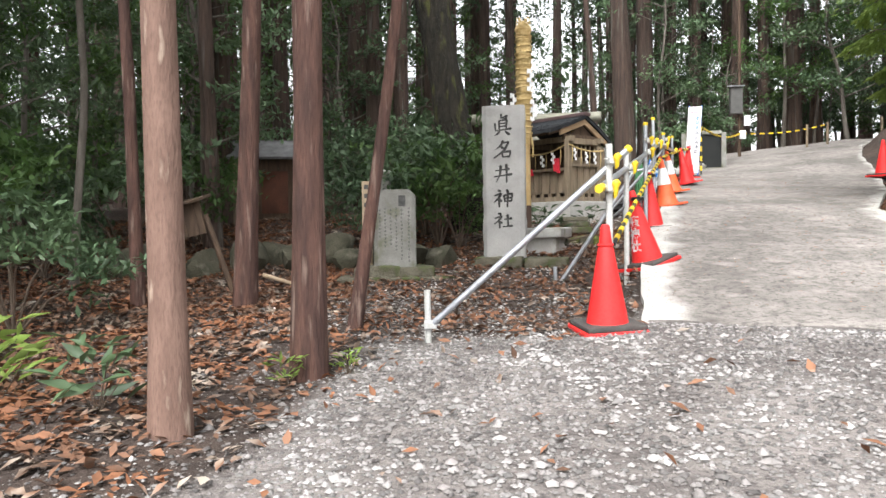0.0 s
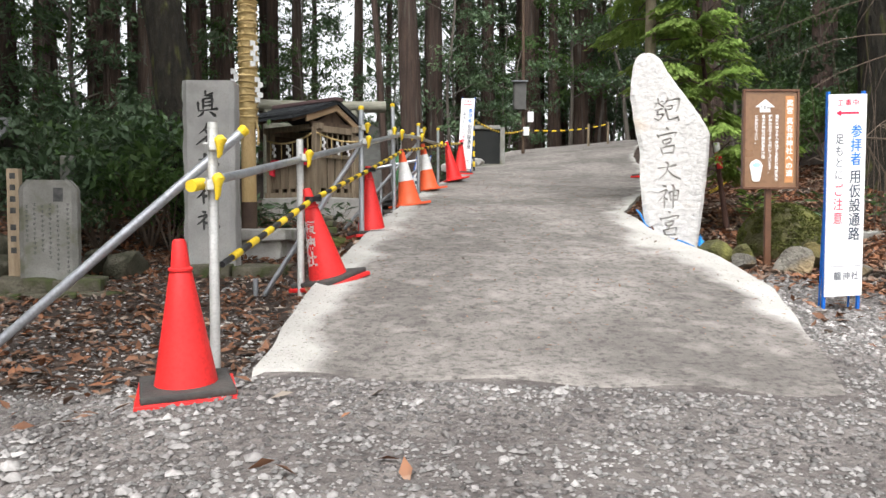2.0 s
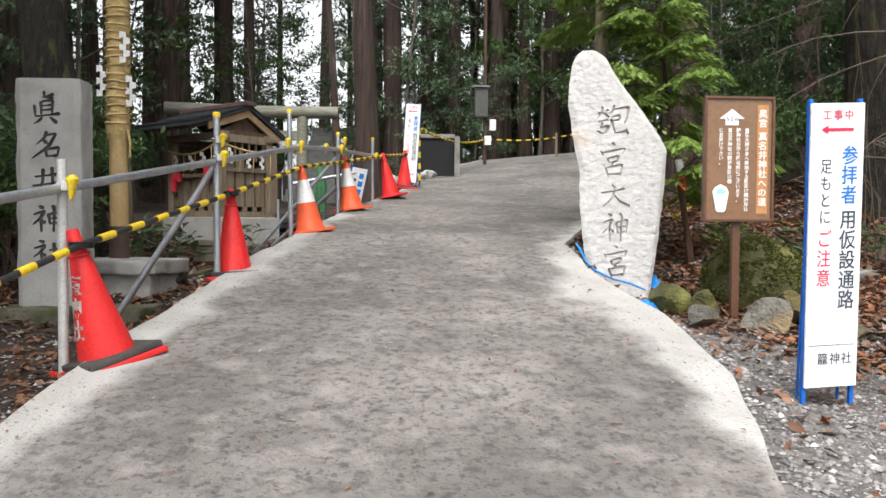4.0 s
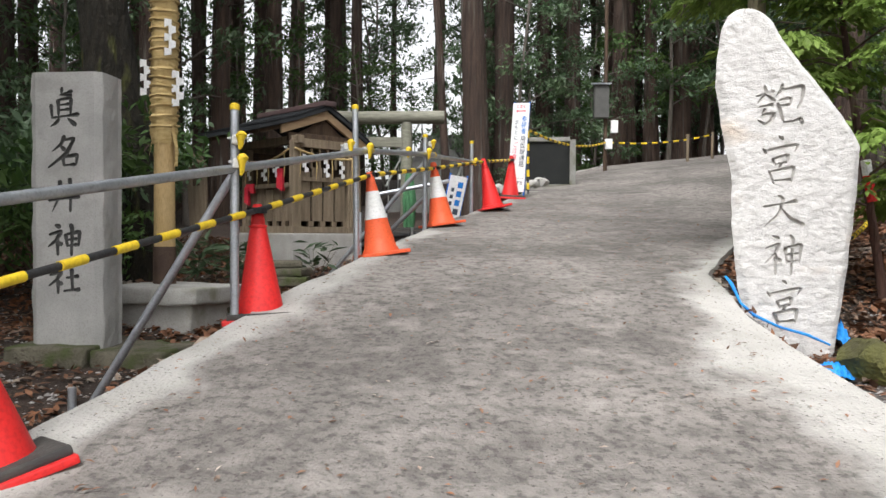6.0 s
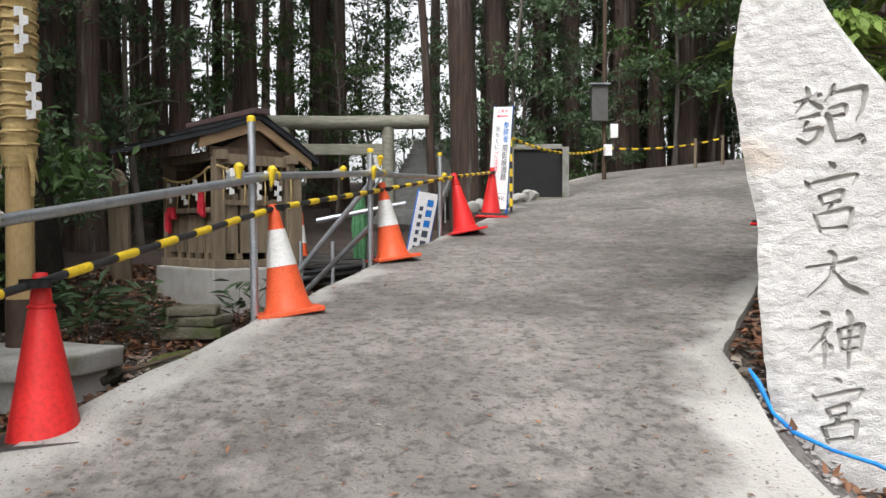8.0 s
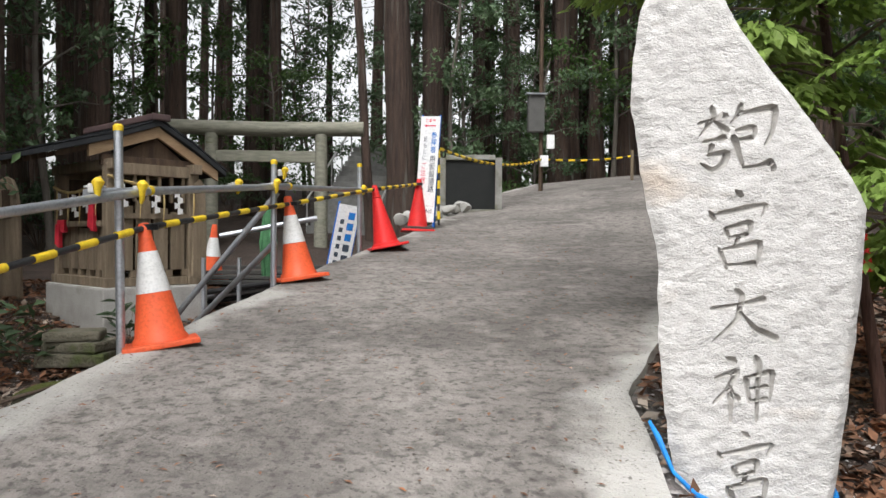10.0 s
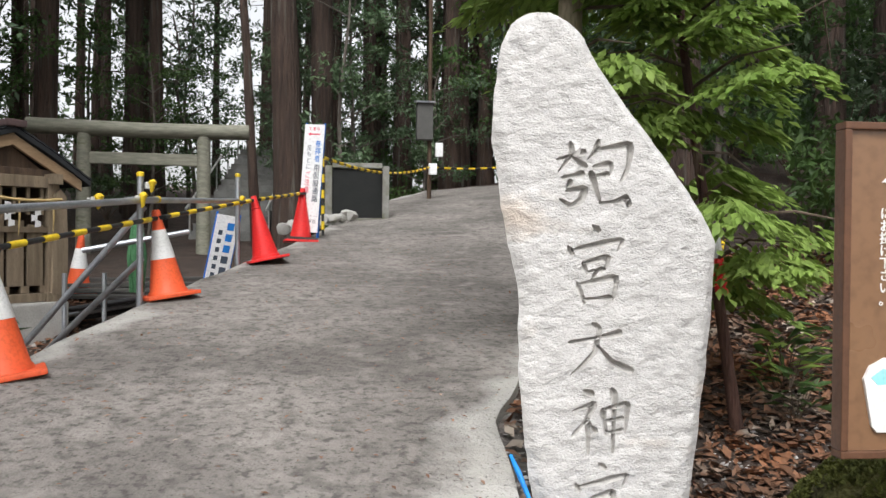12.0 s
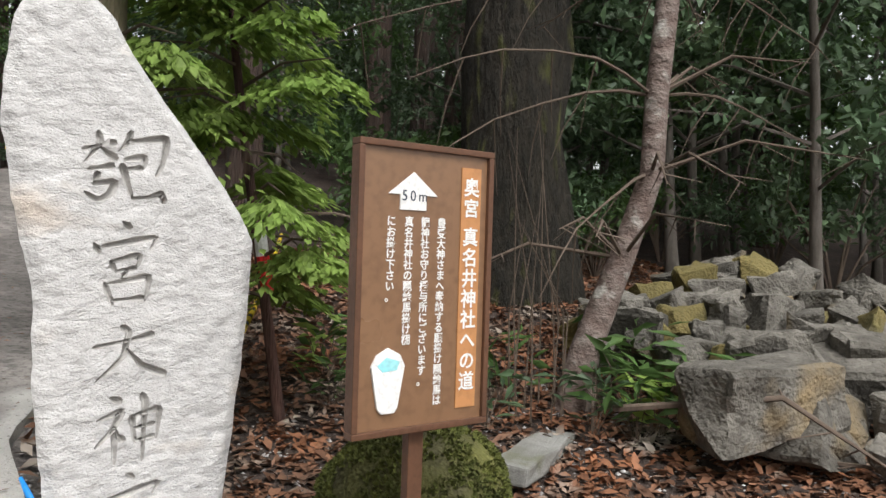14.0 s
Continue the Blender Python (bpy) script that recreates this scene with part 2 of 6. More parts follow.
def layered(name, base_a, base_b, other_a, other_b, attribute, lo, hi, rough=0.92, speck=(0.06, 0.05, 0.045), speck_at=0.62, coarse=1.3, bumpy=0.02):
    """Two surfaces, one laid where the mesh's own attribute says, with a ragged border between them."""
    m = bpy.data.materials.new(name)
    m.use_nodes = True
    nt = m.node_tree
    N, L = nt.nodes.new, nt.links.new
    bs = nt.nodes["Principled BSDF"]
    tc = N("ShaderNodeTexCoord")

    def nz(s, d=5.0):
        n = N("ShaderNodeTexNoise")
        n.inputs["Scale"].default_value, n.inputs["Detail"].default_value = s, d
        L(tc.outputs["Object"], n.inputs["Vector"])
        return n.outputs["Fac"]

    def mr(src, a, b, c=0.0, d=1.0):
        r = N("ShaderNodeMapRange")
        for i, v in zip(("From Min", "From Max", "To Min", "To Max"), (a, b, c, d)):
            r.inputs[i].default_value = v
        L(src, r.inputs["Value"])
        return r.outputs[0]

    at = N("ShaderNodeAttribute")
    at.attribute_name = attribute
    ad = N("ShaderNodeMath")
    ad.operation = "ADD"
    L(at.outputs["Fac"], ad.inputs[0])
    L(mr(nz(2.2), 0.3, 0.7, -0.22, 0.22), ad.inputs[1])
    mask = mr(ad.outputs[0], lo, hi)
    a = node_mix(nt, mr(nz(coarse, 7.0), 0.38, 0.62), base_a, base_b)
    a = node_mix(nt, mr(nz(11.0), 0.48, 0.70, 0, 0.7), a, tuple(v * 0.6 for v in base_b))
    a = node_mix(nt, mr(nz(26.0, 6.0), 0.52, 0.66, 0, 0.7), a, tuple(v * 0.45 for v in base_b))
    a = node_mix(nt, mr(nz(5.0, 8.0), 0.54, 0.72, 0, 0.5), a, tuple(min(1, v * 1.35) for v in base_a))
    b = node_mix(nt, mr(nz(3.0), 0.35, 0.65), other_a, other_b)
    c = node_mix(nt, mask, a, b)
    c = node_mix(nt, mr(nz(55.0, 3.0), speck_at, speck_at + 0.08, 0, 0.75), c, speck)
    L(c, bs.inputs["Base Color"])
    bs.inputs["Roughness"].default_value = rough
    bs.inputs["Specular IOR Level"].default_value = 0.25
    b1 = N("ShaderNodeBump")
    b1.inputs["Strength"].default_value, b1.inputs["Distance"].default_value = 0.6, bumpy
    L(nz(60.0, 4.0), b1.inputs["Height"])
    b2 = N("ShaderNodeBump")
    b2.inputs["Strength"].default_value, b2.inputs["Distance"].default_value = 0.5, bumpy * 2
    L(nz(9.0), b2.inputs["Height"])
    L(b1.outputs[0], b2.inputs["Normal"])
    L(b2.outputs[0], bs.inputs["Normal"])
    return m


M_ROAD = layered("worn_ramp_concrete", (0.265, 0.243, 0.222), (0.15, 0.137, 0.125), (0.46, 0.445, 0.415), (0.385, 0.37, 0.34), "bare", 0.35, 0.65, coarse=0.9)
M_GROUND = layered("gravel_and_soil", (0.20, 0.18, 0.168), (0.125, 0.11, 0.103), (0.07, 0.05, 0.04), (0.04, 0.03, 0.025), "litter", 0.35, 0.65, speck=(0.38, 0.36, 0.34), speck_at=0.66, bumpy=0.03)

# ---- mesh helpers ----


class Shape:
    """Gathers vertices and faces of one mesh."""

    def __init__(self):
        self.v, self.f, self.m = [], [], []

    def add(self, verts, faces, slot=0):
        n = len(self.v)
        self.v += [tuple(p) for p in verts]
        self.f += [tuple(i + n for i in f) for f in faces]
        self.m += [slot] * len(faces)
        return self

    def box(self, c, s, rz=0.0, rx=0.0, ry=0.0, slot=0):
        q = Euler((radians(rx), radians(ry), radians(rz))).to_matrix()
        vs = [Vector(c) + q @ Vector((x * s[0] / 2, y * s[1] / 2, z * s[2] / 2)) for x in (-1, 1) for y in (-1, 1) for z in (-1, 1)]
        return self.add(vs, [(0, 1, 3, 2), (4, 6, 7, 5), (0, 4, 5, 1), (2, 3, 7, 6), (0, 2, 6, 4), (1, 5, 7, 3)], slot)

    def tube(self, pts, radii, seg=10, slot=0, wobble=0.0, seed=0.0):
        pts = [Vector(p) for p in pts]
        if isinstance(radii, (int, float)):
            radii = [radii] * len(pts)
        vs, fs = [], []
        ref = Vector((0.31, 0.95, 0.05)).normalized()
        for i, p in enumerate(pts):
            d = (pts[min(i + 1, len(pts) - 1)] - pts[max(i - 1, 0)]).normalized()
            u = d.cross(ref)
            if u.length < 0.1:
                u = d.cross(Vector((1, 0, 0)))
            u.normalize()
            w = d.cross(u)
            for k in range(seg):
                a = 2 * math.pi * k / seg
                r = radii[i]
                if wobble:
                    r *= 1 + wobble * noise.noise((math.cos(a) * 1.3 + seed, math.sin(a) * 1.3, p.z * 0.9 + seed))
                vs.append(p + (u * math.cos(a) + w * math.sin(a)) * r)
        for i in range(len(pts) - 1):
            for k in range(seg):
                a, b = i * seg + k, i * seg + (k + 1) % seg
                fs.append((a, b, b + seg, a + seg))
        fs.append(tuple(range(seg - 1, -1, -1)))
        fs.append(tuple((len(pts) - 1) * seg + k for k in range(seg)))
        return self.add(vs, fs, slot)

    def lathe(self, prof, seg=28, at=(0, 0, 0), slot=0):
        return self.tube([(at[0], at[1], at[2] + z) for r, z in prof], [r for r, z in prof], seg, slot)

    def prism(self, outline, y0, y1, slot=0):
        """An outline in x and z, drawn through from y0 to y1."""
        n = len(outline)
        vs = [(x, y0, z) for x, z in outline] + [(x, y1, z) for x, z in outline]
        fs = [tuple(range(n)), tuple(range(2 * n - 1, n - 1, -1))] + [(i, i + n, (i + 1) % n + n, (i + 1) % n) for i in range(n)]
        return self.add(vs, fs, slot)

    def mesh(self, name, materials, smooth=None, bevel=0.0, weld=False):
        me = bpy.data.meshes.new(name)
        me.from_pydata(self.v, [], self.f)
        for mt in materials if isinstance(materials, (list, tuple)) else [materials]:
            me.materials.append(mt)
        me.polygons.foreach_set("material_index", self.m)
        bm = bmesh.new()
        bm.from_mesh(me)
        if weld:
            bmesh.ops.remove_doubles(bm, verts=bm.verts, dist=1e-5)
        bmesh.ops.recalc_face_normals(bm, faces=bm.faces)
        if bevel:
            edges = [e for e in bm.edges if len(e.link_faces) == 2 and e.calc_face_angle() > 0.6]
            bmesh.ops.bevel(bm, geom=edges, offset=bevel, segments=2, affect="EDGES", profile=0.6)
        bm.to_mesh(me)
        bm.free()
        if smooth:
            me.shade_smooth()
            me.set_sharp_from_angle(angle=radians(smooth))
        return me


def part(name, data, material=None, parent=None, label="", smooth=None, bevel=0.0):
    """One mesh object, under a thing or a part."""
    me = data.mesh(name, material, smooth, bevel) if isinstance(data, Shape) else data
    ob = new(name, me)
    if material and not isinstance(data, Shape) and not me.materials:
        me.materials.append(material)
    if parent is not None:
        ob.parent = parent
    return tagged(ob, label)


def thing(name, label, category, group="", m=None):
    ob = new(name)
    ob.empty_display_size = 0.1
    if m is not None:
        ob.matrix_world = m
    return tagged(ob, label, category, group)


def solo(name, data, material, label, category, group="", kind="", m=None, smooth=None, bevel=0.0):
    ob = part(name, data, material, None, label, smooth, bevel)
    if m is not None:
        ob.matrix_world = m
    return tagged(ob, label, category, group, kind)


def letters(text, size, depth=0.0, step=1.0, vertical=True, squeeze=1.0, bold=0.0):
    """Lettering as one mesh in the x-z plane, reading downwards or across; starts at the origin, centred across."""
    sh = Shape()
    dg = bpy.context.evaluated_depsgraph_get
    for i, ch in enumerate(text):
        if ch == " ":
            continue
        cu = bpy.data.curves.new("glyph", "FONT")
        cu.body, cu.size, cu.extrude, cu.resolution_u, cu.offset = ch, size, depth, 3, bold
        ob = bpy.data.objects.new("glyph", cu)
        scene.collection.objects.link(ob)
        me = bpy.data.meshes.new_from_object(ob.evaluated_get(dg()))
        if vertical:
            dx, dz = -0.5 * size * squeeze, -size * (i * step + 0.88)
        else:
            dx, dz = i * size * step, 0.0
        vs = [(p.co.x * squeeze + dx, -p.co.z, p.co.y + dz) for p in me.vertices]
        sh.add(vs, [tuple(p.vertices) for p in me.polygons])
        bpy.data.objects.remove(ob)
        bpy.data.curves.remove(cu)
        bpy.data.meshes.remove(me)
    return sh


STROKES = {
    "匏": "h 0 32 40 18; p 19 4 22 22 2 50; n 20 26 42 42; h 6 58 38 50; p 20 60 14 76; k 12 77 40 72 34 90 20 99 4 88; p 58 0 52 18 42 30; k 52 16 100 6 96 42 86 62; k 48 41 76 34 72 52; h 50 54 72 50; s 46 46 52 72 60 93; h 58 94 80 91 98 84; p 98 99 97 82",
    "宮": "d 42 0 56 9; d 3 26 12 38; k 12 31 96 17 84 33; s 28 46 36 62; k 30 48 72 39 64 56; h 36 59 66 55; p 52 58 42 70; s 20 72 32 100; k 22 75 84 65 78 96; h 30 94 78 91",
    "大": "h 0 36 50 26 82 17; p 36 0 48 10 40 55 4 98; n 44 40 64 72 100 93",
    "神": "d 20 3 40 11; k 2 35 42 22 24 52 0 72; s 29 48 30 100; d 33 56 44 68; s 54 30 60 72; k 56 33 98 24 94 70; h 60 50 92 46; h 62 68 92 64; s 68 0 75 12 72 100",
    "眞": "h 36 20 78 10; s 44 0 42 18; h 42 20 76 22; s 32 30 33 72; k 32 32 72 27 70 72; h 36 45 68 42; h 36 58 68 55; s 10 42 13 76; h 10 77 50 73 98 68; p 36 78 26 90 6 99; d 60 77 88 97",
    "名": "p 52 0 42 26 12 50; k 44 16 82 9 58 55 0 99; d 38 32 54 46; s 46 64 51 95; k 47 66 92 59 86 93; h 50 91 86 88",
    "井": "h 8 35 86 26; h 0 67 100 54; p 38 6 36 52 12 100; s 68 0 70 50 69 100",
    "社": "d 20 3 40 11; k 2 35 42 22 24 52 0 72; s 29 48 30 100; d 33 56 44 68; h 54 43 96 36; s 73 10 75 86; h 46 89 100 82",
}
BRUSH = {"h": (0.62, 0.55, 1.25), "s": (1.25, 0.85, 0.75), "p": (1.2, 0.85, 0.18), "n": (0.35, 0.9, 1.4), "d": (0.5, 1.1, 1.3), "k": (0.6, 1.15, 0.5)}


def brushed(ch, wide, high, width, depth):
    """Cutters for one brush-written character: every stroke a tapered, V-shaped trough; centred across, hanging from z = 0."""
    sh = Shape()
    for stroke in STROKES[ch].split("; "):
        kind, *nums = stroke.split()
        q = [Vector(((int(a) / 100 - 0.5) * wide, 0, -int(b) / 100 * high)) for a, b in zip(nums[::2], nums[1::2])]
        pts = []
        for a, b in zip(q, q[1:]):
            k = max(2, int((b - a).length / (0.05 * high)))
            pts += [a.lerp(b, i / k) for i in range(k)]
        pts.append(q[-1])
        soft = pts[:1] + [(a + 2 * b + c) / 4 for a, b, c in zip(pts, pts[1:], pts[2:])] + pts[-1:]
        lo, mid, hi = BRUSH[kind]
        vs, fs, n = [], [], len(soft)
        for i, p in enumerate(soft):
            d = (soft[min(i + 1, n - 1)] - soft[max(i - 1, 0)]).normalized()
            f = i / (n - 1)
            w = width * float(np.interp(f, (0, 0.5, 1), (lo, mid, hi))) * (0.45 if i in (0, n - 1) else 1.0)
            side = Vector((-d.z, 0, d.x)) * w / 2
            deep = depth * min(1.0, 0.45 + 0.55 * w / width)
            vs += [p + side * 1.6 + Vector((0, -0.03, 0)), p + side * 0.9, p + side * 0.22 + Vector((0, deep, 0)), p - side * 0.22 + Vector((0, deep, 0)), p - side * 0.9, p - side * 1.6 + Vector((0, -0.03, 0))]
        for i in range(n - 1):
            fs += [(i * 6 + k, i * 6 + (k + 1) % 6, i * 6 + 6 + (k + 1) % 6, i * 6 + 6 + k) for k in range(6)]
        fs += [tuple(range(5, -1, -1)), tuple((n - 1) * 6 + k for k in range(6))]
        sh.add(vs, fs)
    return sh


def ease(a):
    a = np.clip(a, 0, 1)
    return a * a * (3 - 2 * a)


# ---- lie of the land ----
ROAD_Y = [-60, -3, 0, 3.2, 4.7, 5.9, 6.7, 7.9, 8.8, 11, 14.3, 16, 18, 21, 26, 60, 200]
ROAD_Z = [-3.6, -0.80, -0.49, -0.09, 0.05, 0.27, 0.41, 0.59, 0.76, 1.04, 1.42, 1.70, 2.0, 2.40, 2.9, 5.0, 12]
LEFT_Y = [-60, -3, 0, 3, 4.9, 7, 8.2, 9.6, 11, 12.5, 14, 16, 18, 22, 26, 40, 200]
LEFT_Z = [-3.6, -0.82, -0.52, -0.25, -0.15, -0.03, 0.04, 0.18, 0.38, 0.64, 0.88, 1.08, 1.18, 1.3, 1.8, 3.6, 14]
RIGHT_Y = [-60, -3, 0, 3.2, 5.9, 8, 8.8, 12, 16, 21, 26, 60, 200]
RIGHT_Z = [-3.6, -0.80, -0.49, -0.10, 0.12, 0.28, 0.38, 0.9, 1.5, 2.3, 2.8, 5.0, 12]
EDGE_L = ([-10, 4.67, 6.4, 8.25, 10.2, 12.2, 14.3, 16.2, 18.5, 21, 26, 36], [1.4, 1.55, 1.78, 2.17, 2.6, 3.04, 3.54, 4.2, 4.7, 5.4, 7.5, 13])
EDGE_R = ([-10, 4.04, 4.6, 6.0, 7.0, 8.3, 9.5, 12, 15, 17.6, 20, 26, 36], [4.1, 4.15, 4.45, 4.92, 5.02, 4.95, 5.1, 6.3, 7.5, 8.2, 9.2, 13, 20])


def road_z(y):
    return np.interp(y, ROAD_Y, ROAD_Z)


def bank(x, y):
    """Cross slope of the road where it swings round to the side."""
    return 0.1 * ease((np.asarray(y, float) - 13) / 6) * np.clip(np.asarray(x, float) - 5.6, -0.6, 5)


def land(x, y):
    x, y = np.asarray(x, float), np.asarray(y, float)
    l, r = np.interp(y, *EDGE_L), np.interp(y, *EDGE_R)
    drop = 0.05 * ease((y - 4.0) / 1.5)
    zr = road_z(y) + bank(x, y) - drop
    zl = np.interp(y, LEFT_Y, LEFT_Z) + 0.015 * np.clip(-x - 3, 0, 60)
    zg = np.interp(y, RIGHT_Y, RIGHT_Z) + 0.05 * np.clip(x - 9.7, 0, 40) + 0.13 * np.clip(x - 6.2, 0, 3.5)
    z = zr + (zl - zr) * ease((l - x) / (0.3 + 0.6 * ease((y - 6) / 3) + 2.0 * ease((4.7 - y) / 0.9)))
    z = z + (zg + bank(r, y) - zr) * ease((x - r) / 0.45)
    bumps = 0.03 * np.sin(x * 1.7 + 0.6 * y) * np.sin(y * 1.3 - 0.4 * x) + 0.015 * np.sin(x * 4.1 + y * 2.3)
    return z + bumps * ease((np.maximum(l - x, x - r) - 0.1) / 1.0)


def land_at(x, y):
    return float(land(x, y))


def litter_at(x, y):
    """How far the ground is forest floor rather than gravel, 0 to 1."""
    x, y = np.asarray(x, float), np.asarray(y, float)
    left = ease((-0.25 + 0.12 * (y - 3) - x) / 0.9 + 0.3)
    left = np.maximum(left, ease((y - 4.5) / 1.1) * (x < 3))
    right = ease((x - 5.3 - 0.25 * np.clip(7.5 - y, -2, 9)) / 0.9) * ease((y - 5.6) / 1.5)
    return np.clip(np.maximum(left, np.maximum(right, ease((y - 16) / 4))), 0, 1)


xs = np.concatenate([np.array([-300, -160, -90, -60, -40, -30, -22, -16, -12]), np.arange(-9, 15.01, 0.2), np.array([18, 22, 28, 36, 50, 80, 140, 300])])
ys = np.concatenate([np.array([-300, -140, -70, -40, -24, -14, -9, -6]), np.arange(-4, 26.01, 0.2), np.array([28, 31, 35, 40, 48, 60, 80, 120, 200, 300])])
gx, gy = np.meshgrid(xs, ys)
gz = land(gx, gy)
nx, ny = len(xs), len(ys)
me = bpy.data.meshes.new("ground")
me.from_pydata(np.stack([gx, gy, gz], -1).reshape(-1, 3).tolist(), [], [(j * nx + i, j * nx + i + 1, (j + 1) * nx + i + 1, (j + 1) * nx + i) for j in range(ny - 1) for i in range(nx - 1)])
me.attributes.new("litter", "FLOAT", "POINT").data.foreach_set("value", litter_at(gx, gy).reshape(-1))
me.shade_smooth()
solo("ground", me, M_GROUND, "gravel and leaf-covered forest floor rising uphill", "ground", kind="structure")

# road slab with bare cement margins
NU, NV = 36, 130
vs, bare = [], []
for j in range(NV + 1):
    for i in range(NU + 1):
        u = i / NU
        y0 = 4.67 + (4.04 - 4.67) * u + 0.05 * math.sin(u * 19)
        y = y0 + (24.6 - y0) * (j / NV) ** 1.4
        l, r = np.interp(y, *EDGE_L), np.interp(y, *EDGE_R)
        x = l + (r - l) * u + (0.035 * noise.noise((y * 2.3, u * 3, 0)) if i in (0, NU) else 0)
        dl, dr, df = u * (r - l), (1 - u) * (r - l), y - y0
        z = float(road_z(y)) + float(bank(x, y)) + 0.01 * noise.noise((x * 1.2, y * 1.2, 3)) - (0.035 if j == 0 else 0)
        vs.append((x, y, z))
        near = max(1 - dl / 0.5, float(ease((y - 4.5) / 1.2)) * 1.0 - dr / (0.34 + 0.5 * math.exp(-((y - 7.6) / 1.3) ** 2)))
        bare.append(near * (1.0 if y < 8 else max(0.55, 1.0 - 0.12 * (y - 8))))
n = len(vs)
vs += [(x, y, z - 0.25) for x, y, z in vs]
idx = lambda i, j: j * (NU + 1) + i
fs = [(idx(i, j), idx(i + 1, j), idx(i + 1, j + 1), idx(i, j + 1)) for j in range(NV) for i in range(NU)]
ring = [idx(i, 0) for i in range(NU)] + [idx(NU, j) for j in range(NV)] + [idx(i, NV) for i in range(NU, 0, -1)] + [idx(0, j) for j in range(NV, 0, -1)]
fs += [(a, a + n, b + n, b) for a, b in zip(ring, ring[1:] + ring[:1])]
me = bpy.data.meshes.new("road")
me.from_pydata(vs, [], fs)
me.attributes.new("bare", "FLOAT", "POINT").data.foreach_set("value", np.clip(np.array(bare + bare), 0, 1))
me.shade_smooth()
me.set_sharp_from_angle(angle=radians(40))
solo("road", me, M_ROAD, "worn grey concrete ramp with pale cement margins", "road", kind="structure")

# ---- foliage helpers ----
RNG = np.random.default_rng(7)


def leaf_mesh(name, centres, size, material, aspect=0.45, up=0.35, droop=0.0, spread=0.35, directions=None):
    """Many small pointed leaves, each a folded blade of two triangles pairs, as one mesh."""
    n = len(centres)
    d = RNG.normal(size=(n, 3)) if directions is None else directions + RNG.normal(size=(n, 3)) * spread
    d[:, 2] -= droop
    d /= np.linalg.norm(d, axis=1, keepdims=True) + 1e-9
    nrm = RNG.normal(size=(n, 3)) + np.array([0, 0, up * 3])
    side = np.cross(d, nrm)
    side /= np.linalg.norm(side, axis=1, keepdims=True) + 1e-9
    lift = np.cross(side, d)
    s = size * (0.6 + 0.8 * RNG.random((n, 1)))
    a = centres - d * s * 0.5
    b = centres + side * s * aspect * 0.5 + lift * s * 0.08
    c = centres + d * s * 0.5
    e = centres - side * s * aspect * 0.5 + lift * s * 0.08
    v = np.stack([a, b, c, e], 1).reshape(-1, 3)
    me = bpy.data.meshes.new(name)
    me.vertices.add(4 * n)
    me.vertices.foreach_set("co", v.reshape(-1))
    i = np.arange(n)[:, None] * 4
    tri = np.concatenate([i + np.array([[0, 1, 2]]), i + np.array([[0, 2, 3]])], 1).reshape(-1)
    me.loops.add(len(tri))
    me.loops.foreach_set("vertex_index", tri)
    me.polygons.add(2 * n)
    me.polygons.foreach_set("loop_start", np.arange(2 * n) * 3)
    me.update(calc_edges=True)
    me.materials.append(material)
    return me


def clumps(centre, radii, n_clump, n_leaf, clump_r):
    """Points in uneven clumps that fill a lopsided ellipsoid, thicker towards its skin."""
    u = RNG.normal(size=(n_clump, 3))
    u /= np.linalg.norm(u, axis=1, keepdims=True)
    r = 0.35 + 0.65 * RNG.random((n_clump, 1)) ** 0.6
    k = np.array(centre) + u * r * np.array(radii)
    j = RNG.integers(0, n_clump, n_leaf)
    q = RNG.normal(size=(n_leaf, 3)) * clump_r * np.array([1, 1, 0.55])
    return k[j] + q


def trunk_points(height, lean=(0, 0), bend=0.1, steps=9, seed=0.0):
    out = []
    for i in range(steps + 1):
        f = i / steps
        out.append((lean[0] * f + bend * noise.noise((f * 2.5, seed, 0)) * f, lean[1] * f + bend * noise.noise((f * 2.5, seed, 5)) * f, -0.15 + (height + 0.15) * f))
    return out


def bole(height, r0, r1, lean=(0, 0), bend=0.1, seg=12, seed=0.0, wobble=0.12, flare=1.35):
    pts = trunk_points(height, lean, bend, 12, seed)
    rad = [(r0 + (r1 - r0) * i / 12) * (flare if i == 0 else 1.0 + (flare - 1) * 0.25 * (i == 1)) for i in range(13)]
    return Shape().tube(pts, rad, seg, wobble=wobble, seed=seed), pts


